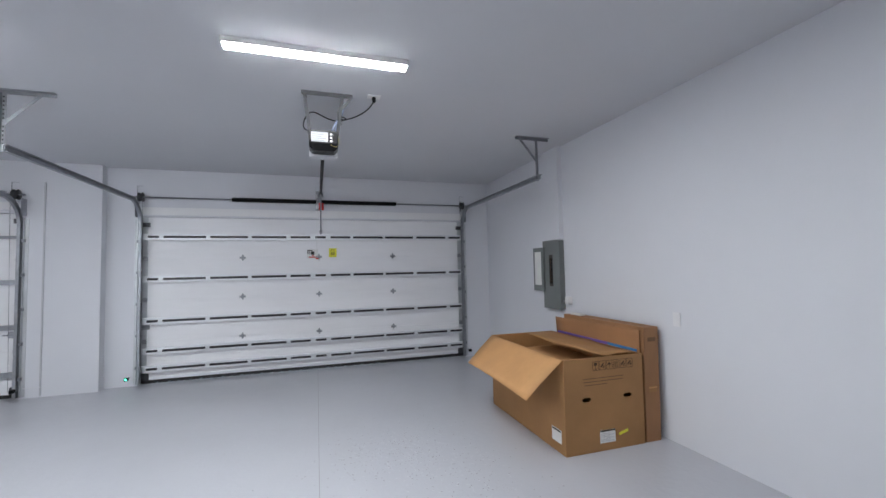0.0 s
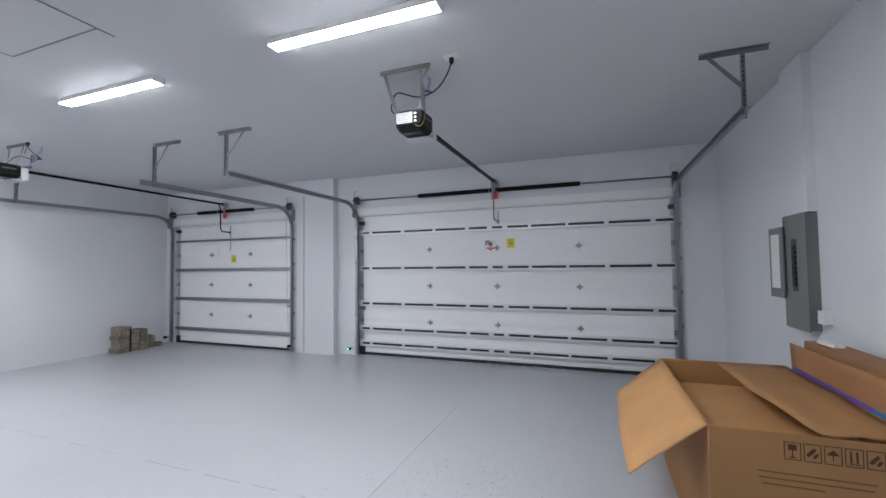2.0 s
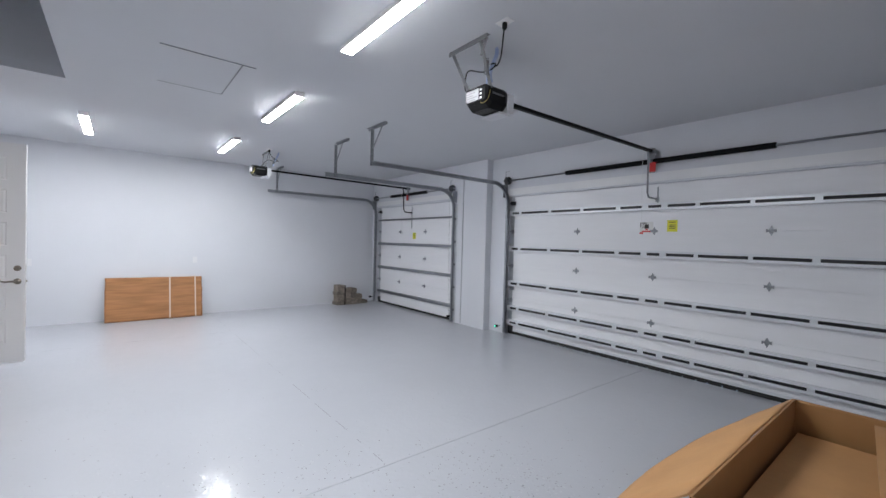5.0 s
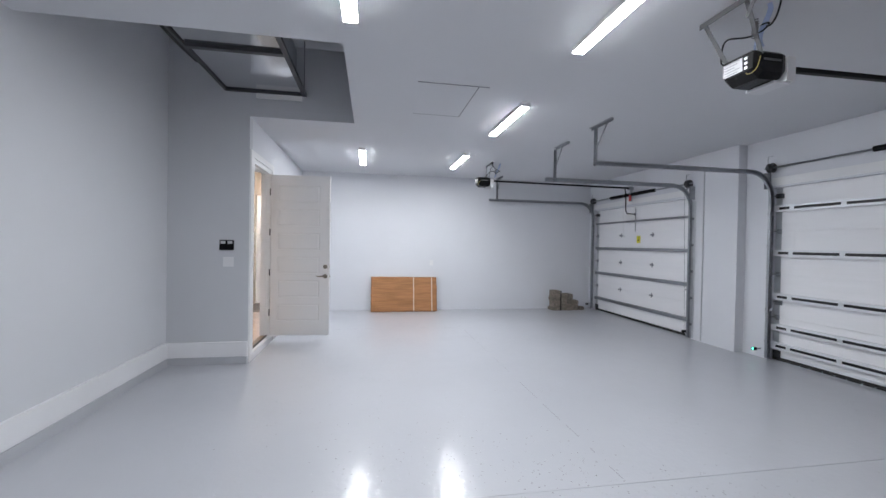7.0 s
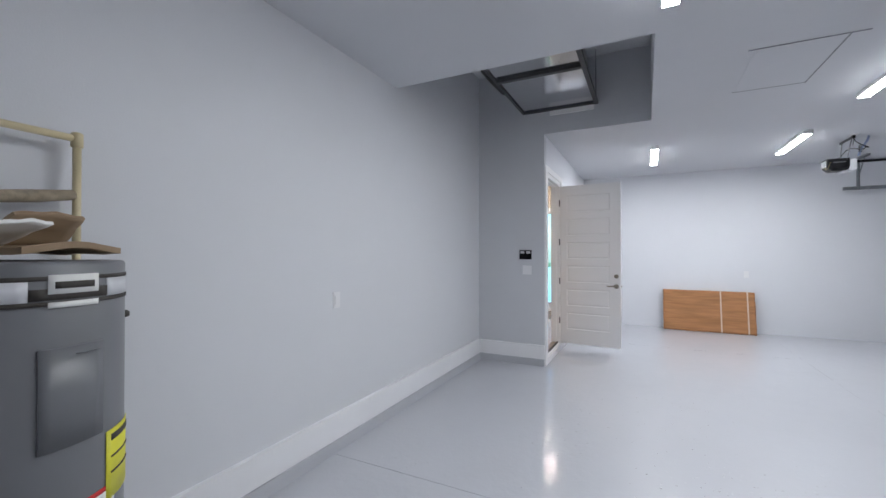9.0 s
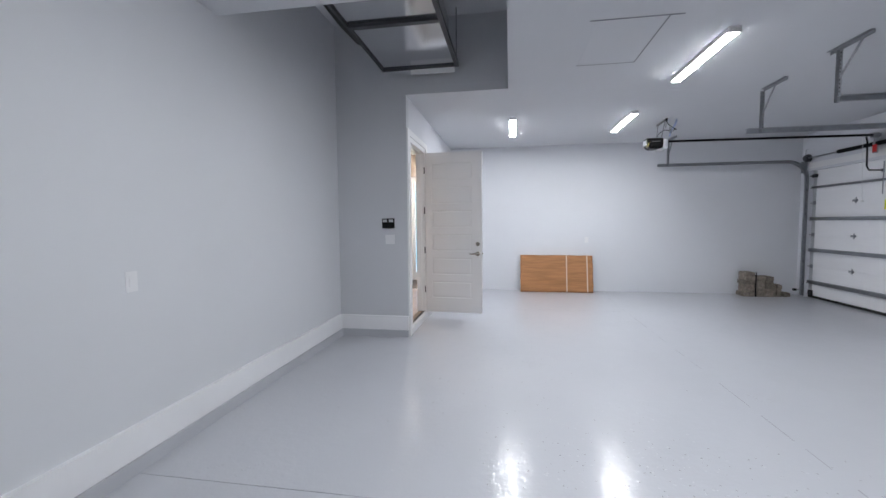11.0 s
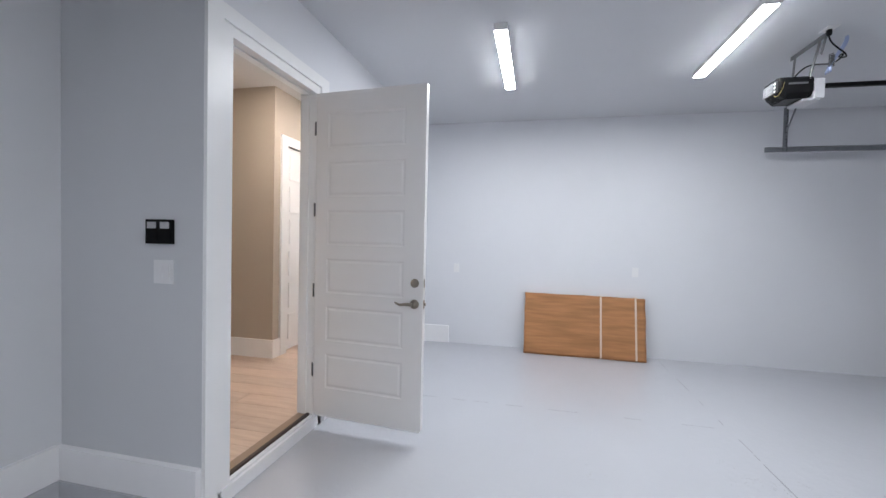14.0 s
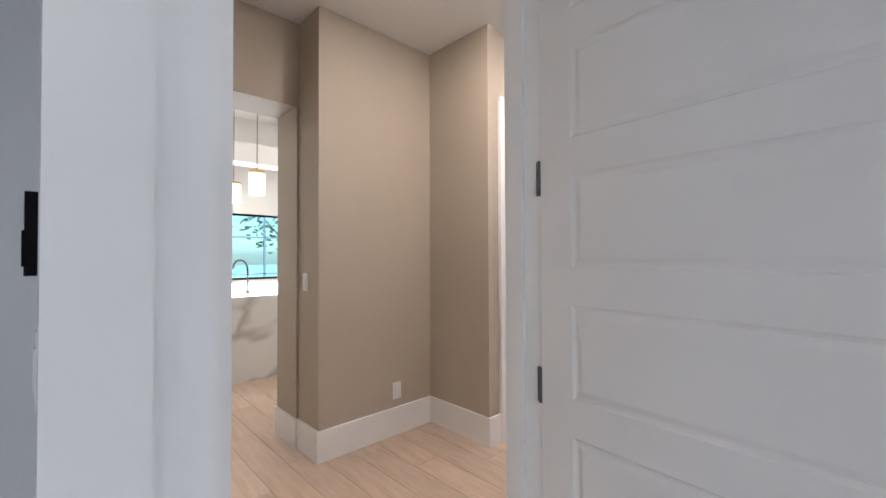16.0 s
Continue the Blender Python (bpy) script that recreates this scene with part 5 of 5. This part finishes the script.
sheet(((-0.15, -0.08, 0.035), (0.13, -0.08, 0.035), (0.10, 0.02, 0.125), (-0.12, 0.03, 0.13)), 0.012, CARD_SIDE, mn, "folded_bag", "folded brown paper bag", 0.012, 0.008)
sheet(((0.04, -0.10, 0.028), (0.22, -0.10, 0.03), (0.20, 0.08, 0.09), (0.05, 0.09, 0.10)), 0.01, PAPER, mn, "booklet", "white booklet", 0.008, 0.006)

# ---- hall behind the house door ----
HY = YD - 0.112
structure("hall_subfloor", boxes((-7.4, -12.2, -0.02, -2.9, HY, FZ - 0.012)), CONCRETE, "screed under the boards")
structure("wall_hall_east", boxes((-3.0, -2.08, FZ - 0.02, -2.901, HY - 0.001, 3.06)), BEIGE, "beige hall wall")
structure("wall_hall_back", boxes((-5.12, -2.08, FZ - 0.02, -4.057, -1.785, 3.06), (-5.12, -1.785, FZ - 0.02, -5.018, -1.168, 3.06)), BEIGE, "beige hall walls with an outer corner", 0.006)
structure("wall_opening_head", boxes((-4.04, -2.42, 2.47, -2.901, -2.08, 3.06), (-3.1, -2.42, FZ - 0.02, -2.901, -2.08, 2.47), (-5.12, -2.42, FZ - 0.02, -4.04, -2.08, 3.06)), BEIGE, "beige wall with an opening to the kitchen")
structure("ceiling_hall", boxes((-7.4, -2.42, 3.06, -2.9, HY, 3.14)), HALL_CEIL, "white hall ceiling")
structure("wall_closet", boxes((-5.20, -1.30, FZ - 0.02, -5.12, -1.17, 3.06), (-7.2, -1.30, 2.47, -5.20, -1.17, 3.06), (-7.4, -2.2, FZ - 0.02, -7.2, -1.08, 3.06), (-7.4, -0.36, FZ - 0.02, -7.2, HY, 3.06), (-7.4, -1.08, 2.55, -7.2, -0.36, 3.06)), BEIGE, "beige wall round the closet opening")
# The closet's inner shade is put into this back wall's dark colour.
structure("wall_closet_inside", boxes((-7.2, -2.0, FZ - 0.02, -5.121, -1.95, 3.06)), surface("closet_shade_colour", (0.10, 0.075, 0.06), 0.7, bump=0), "closet back wall")
structure("trim_closet", boxes((-5.24, -1.169, FZ, -5.13, -1.145, 2.57), (-7.19, -1.169, 2.465, -5.24, -1.145, 2.57)), TRIM, "white closet casing", 0.003)


def bifold(x, label, rz):
    o = thing("closet_door", label, "closet door", "closet doors", at=(x, -1.215, FZ + 0.02), rz=rz)
    bm = boxes((-0.36, 0, 0, 0, 0.03, 2.34))
    part("slab", bm, TRIM, o, "", 0.002)
    for k in range(6):
        part("raised_panel", boxes((-0.29, 0.0305, 0.12 + 0.37 * k, -0.07, 0.042, 0.41 + 0.37 * k)), TRIM, o, "", 0.008)
    bm = bmesh.new()
    turned(bm, (-0.325, 0.031, 0.90), [(0.006, 0), (0.006, 0.015), (0.015, 0.02), (0.012, 0.03)], 12, "y")
    part("knob", bm, STEEL_DARK, o)
    return o


for x in (-5.25, -5.617, -6.40, -6.767):
    bifold(x, "white raised-panel closet door, closed", 0)
structure("closet_track", boxes((-7.19, -1.25, 2.452, -5.25, -1.19, 2.469)), BLACK, "dark closet door track")
gd = thing("glazed_door", "tall glazed white door at the end of the hall", "door", at=(-7.3, -0.72, FZ))
part("door_frame", boxes((-0.03, -0.36, 0, 0.03, -0.22, 2.45), (-0.03, 0.22, 0, 0.03, 0.36, 2.45), (-0.03, -0.22, 0, 0.03, 0.22, 0.20), (-0.03, -0.22, 2.30, 0.03, 0.22, 2.45)), TRIM, gd, "", 0.003)
part("pane", boxes((-0.004, -0.22, 0.20, 0.004, 0.22, 2.30)), TINTED, gd)
sh = thing("closet_shelves", "white wire shelves in the open closet", "shelves", at=(-6.7, -1.6, 0))
for k in range(6):
    part("shelf", boxes((-0.45, -0.33, 0.45 + 0.36 * k, 0.3, 0.05, 0.465 + 0.36 * k)), TRIM, sh)
part("upright", boxes((-0.47, -0.34, 0.1, -0.45, 0.05, 2.5)), TRIM, sh)
part("upright", boxes((0.3, -0.34, 0.1, 0.32, 0.05, 2.5)), TRIM, sh)

BB = 0.20
structure("baseboard_hall", boxes((-5.018, -1.785, FZ, -4.057, -1.767, FZ + BB), (-5.018, -1.767, FZ, -5.0, -1.168, FZ + BB), (-5.13, -1.168, FZ, -5.0, -1.15, FZ + BB), (-4.057, -2.08, FZ, -4.039, -1.767, FZ + BB),
                                  (-4.04, -2.42, FZ, -4.022, -2.062, FZ + BB), (-3.018, -2.08, FZ, -3.0, HY - 0.02, FZ + BB), (-7.19, HY - 0.018, FZ, HX0 - 0.11, HY, FZ + BB)), TRIM, "tall white baseboards", 0.002)
plate("wall_socket", -4.68, -1.785, 0.42, 180, 0.075, 0.12, "white socket plate low on the beige hall wall", "socket")
plate("wall_switch", -4.057, -1.97, 1.25, 90, 0.075, 0.12, "white switch plate on the beige wall end", "switch")
# Out of view: added to light the hall, suggested by highlights on the door.
dl = thing("downlight", "warm recessed downlight out of view, added to light hall and kitchen", "ceiling lamp", "hall downlights", at=(-4.5, -0.62, 3.06))
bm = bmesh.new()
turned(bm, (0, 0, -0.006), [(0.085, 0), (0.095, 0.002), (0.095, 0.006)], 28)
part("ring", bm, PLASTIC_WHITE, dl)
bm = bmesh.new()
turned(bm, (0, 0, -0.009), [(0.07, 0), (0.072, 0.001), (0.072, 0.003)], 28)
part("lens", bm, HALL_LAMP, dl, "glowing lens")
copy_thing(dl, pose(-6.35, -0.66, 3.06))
# Three more unseen copies, added only to brighten the kitchen.
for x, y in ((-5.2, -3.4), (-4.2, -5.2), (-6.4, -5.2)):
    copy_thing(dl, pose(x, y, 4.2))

# ---- kitchen seen through the opening ----
KZ = 4.2
structure("wall_kitchen_west", boxes((-9.2, -12.0, 0, -9.0, -2.42, KZ)), KITCHEN_WALL, "pale kitchen wall")
structure("wall_kitchen_east", boxes((-2.9, -12.0, 0, -2.7, -2.42, KZ)), KITCHEN_WALL, "pale kitchen wall")
structure("wall_kitchen_north", boxes((-9.0, -2.43, 3.06, -2.9, -2.421, KZ), (-9.0, -2.43, 0, -5.12, -2.421, 3.06)), KITCHEN_WALL, "pale kitchen wall")
KY, WXA, WXB, WZA, WZB = -8.0, -6.32, -4.1, 0.95, 2.28
structure("wall_kitchen_south", boxes((-9.0, KY - 0.2, 0, WXA, KY, KZ), (WXB, KY - 0.2, 0, -2.9, KY, KZ), (WXA, KY - 0.2, 0, WXB, KY, WZA), (WXA, KY - 0.2, WZB, WXB, KY, KZ)), KITCHEN_WALL, "pale kitchen wall with a wide window")
structure("ceiling_kitchen", boxes((-9.2, KY - 0.2, KZ, -2.7, -2.42, KZ + 0.1)), HALL_CEIL, "white kitchen ceiling")
structure("ceiling_beam", boxes((-9.0, -7.6, 3.15, -2.9, -7.2, 3.52)), HALL_CEIL, "white ceiling drop")
w = thing("window_1", "wide kitchen window with a black frame", "window", at=(0, 0, 0))
part("window_frame", boxes((WXA, KY - 0.1, WZB - 0.04, WXB, KY - 0.04, WZB), (WXA, KY - 0.1, WZA, WXB, KY - 0.04, WZA + 0.04), (WXA, KY - 0.1, WZA + 0.04, WXA + 0.04, KY - 0.04, WZB - 0.04), (WXB - 0.04, KY - 0.1, WZA + 0.04, WXB, KY - 0.04, WZB - 0.04)), BLACK, w)
pn = part("pane", boxes((WXA + 0.04, KY - 0.075, WZA + 0.04, WXB - 0.04, KY - 0.069, WZB - 0.04)), TINTED, w)
pn.visible_shadow = False
isl = thing("kitchen_island", "white veined marble waterfall island", "kitchen island", at=(0, 0, 0))
part("worktop", boxes((-6.4, -6.2, FZ + 0.86, -3.6, -3.88, FZ + 0.90)), MARBLE, isl, "", 0.003)
part("end_panel", boxes((-6.4, -3.93, FZ, -3.6, -3.88, FZ + 0.86)), MARBLE, isl)
part("cabinet", boxes((-6.35, -6.15, FZ, -3.65, -3.94, FZ + 0.859)), TRIM, isl)
fa = thing("kitchen_faucet", "dark gooseneck faucet on the marble island", "faucet", at=(-4.46, -4.40, FZ + 0.90))
bm = bmesh.new()
tube(bm, [(0, 0, 0), (0, 0, 0.25)] + bez((0, 0, 0.25), (0, 0, 0.42), (0.16, 0, 0.42), (0.16, 0, 0.28), 8), 0.011, 8)
part("spout", bm, STEEL_DARK, fa)
bm = bmesh.new()
turned(bm, (0, 0, 0), [(0.03, 0), (0.03, 0.008), (0.014, 0.03)], 14)
part("base", bm, STEEL_DARK, fa)


def pendant(x, y, z):
    o = thing("pendant_lamp", "brass and glass pendant lamp, switched on", "pendant lamp", "pendant lamps", at=(x, y, z))
    bm = bmesh.new()
    tube(bm, [(0, 0, 0.18), (0, 0, KZ - z)], 0.006, 6)
    part("rod", bm, BRONZE, o)
    bm = bmesh.new()
    turned(bm, (0, 0, 0.14), [(0.10, 0), (0.10, 0.03), (0.03, 0.045), (0.01, 0.05)], 20)
    part("cap", bm, surface("brass", (0.62, 0.45, 0.2), 0.3, metal=0.9, bump=0), o, "brass cap")
    bm = bmesh.new()
    turned(bm, (0, 0, -0.13), [(0.09, 0), (0.095, 0.01), (0.095, 0.265), (0.09, 0.27)], 20)
    part("glass_shade", bm, SHADE, o, "glowing frosted glass shade").visible_shadow = False
    bm = bmesh.new()
    turned(bm, (0, 0, -0.03), [(0.01, 0), (0.03, 0.02), (0.03, 0.06), (0.015, 0.1), (0.012, 0.16)], 12)
    part("bulb", bm, PENDANT, o, "glowing bulb")
    part("canopy", boxes((-0.06, -0.06, KZ - z - 0.02, 0.06, 0.06, KZ - z)), BRONZE, o, "", 0.004)
    return o


pendant(-4.63, -4.6, 2.32)
pendant(-4.65, -5.6, 2.32)

# ---- outside ----
structure("ground", boxes((-60, -80, -0.3, 60, 80, -0.14)), GRASS, "grass round the house")
structure("driveway", boxes((-7.5, YN + 0.551, -0.139, 4, 24, -0.012)), CONCRETE, "pale concrete driveway")
random.seed(9)
WATER = surface("lake_water", (0.10, 0.22, 0.26), 0.12, var=0.1, scale=0.3, bump=0.4, bump_scale=3)
structure("water", boxes((-45, -75, -0.139, 35, -17.5, -0.10), (-45, -8.0, -0.139, -10.0, 30, -0.10)), WATER, "pale blue lake behind the garden")
structure("patio", boxes((-12, -13.2, -0.139, 0, KY - 0.2, 0.06)), surface("patio_paver", (0.62, 0.60, 0.57), 0.7, bump=0.2), "pale paved patio behind the kitchen")
SCREEN_WHITE = surface("screen_frame_paint", (0.35, 0.37, 0.4), 0.5, bump=0)
sc = thing("screen_enclosure", "slim grey aluminium frame of the patio screen", "screen enclosure", at=(-7.01, -11, 0.06))
for k in range(-1, 3):
    part("post", boxes((k * 1.9 - 0.02, -0.03, 0, k * 1.9 + 0.02, 0.03, 3.0)), SCREEN_WHITE, sc)
part("beam", boxes((-1.92, -0.03, 1.86, 3.82, 0.03, 1.90)), SCREEN_WHITE, sc)
part("beam", boxes((-1.92, -0.03, 3.0, 3.82, 0.03, 3.06)), SCREEN_WHITE, sc)
part("beam", boxes((-1.92, -0.03, 0.86, 3.82, 0.03, 0.89)), SCREEN_WHITE, sc)


def shrub(x, y, h, r):
    o = thing("garden_tree", "leafy green garden tree behind the house", "tree", "garden trees", at=(x, y, -0.14))
    bm = bmesh.new()
    tube(bm, [(0, 0, 0), (0.04, 0.02, h * 0.35), (0.0, 0.0, h * 0.7)], [0.09, 0.07, 0.04], 8)
    for k in range(4):
        a = k * 1.6
        tube(bm, [(0, 0, h * 0.45), (math.cos(a) * r * 0.5, math.sin(a) * r * 0.5, h * 0.7)], [0.04, 0.02], 6)
    part("trunk", bm, BARK, o)
    verts, faces = [], []
    for k in range(420):
        c = Vector((random.gauss(0, 1), random.gauss(0, 1), random.gauss(0, 1))).normalized() * (r * random.uniform(0.3, 1.0) ** 0.5)
        c.z = c.z * 0.8 + h * 0.72
        c += Vector((math.sin(c.z * 3) * 0.2, math.cos(c.x * 4) * 0.2, 0))
        u = Vector((random.gauss(0, 1), random.gauss(0, 1), random.gauss(0, 1))).normalized()
        v = u.orthogonal().normalized()
        n0 = len(verts)
        verts += [c, c + u * 0.13 + v * 0.06, c + u * 0.28, c + u * 0.13 - v * 0.06]
        faces.append((n0, n0 + 1, n0 + 2, n0 + 3))
    me = bpy.data.meshes.new("crown")
    me.from_pydata(verts, [], faces)
    me.materials.append(LEAF)
    c = new("crown", me)
    c.parent = o
    return o


shrub(-9.4, -15, 4.2, 1.9)
shrub(-3.6, -16, 4.0, 1.9)
shrub(-12.5, -19, 4.6, 2.2)

# ---- hall boards ----
random.seed(2)
meshes = {}
brd = structure("floor_hall", boxes((-7.35, -2.42, FZ - 0.0119, -3.0, HY, FZ - 0.006)), surface("board_bed", (0.12, 0.09, 0.07), 0.8, bump=0), "pale oak plank floor")
pw = 0.19
x = -6.0
row = 0
while x < -3.02:
    y = HY - 0.003
    first = (0.35, 0.95, 0.6, 1.2)[row % 4]
    while y > -4.9:
        ln = min(first, 1.2)
        first = 1.2
        y1 = max(y - ln, -4.9)
        key = round(y - y1, 3)
        if key not in meshes:
            meshes[key] = finish(boxes((0.0015, -key + 0.0015, -0.006, pw - 0.0015, -0.0015, 0.0)), "plank", OAK, 0.001)
        ob = new("plank", meshes[key])
        ob.parent = brd
        ob.location = (x, y, FZ)
        y = y1
    x += pw
    row += 1
structure("floor_kitchen", boxes((-9.0, KY, FZ - 0.0125, -2.9, -4.905, FZ)), OAK, "pale oak floor")
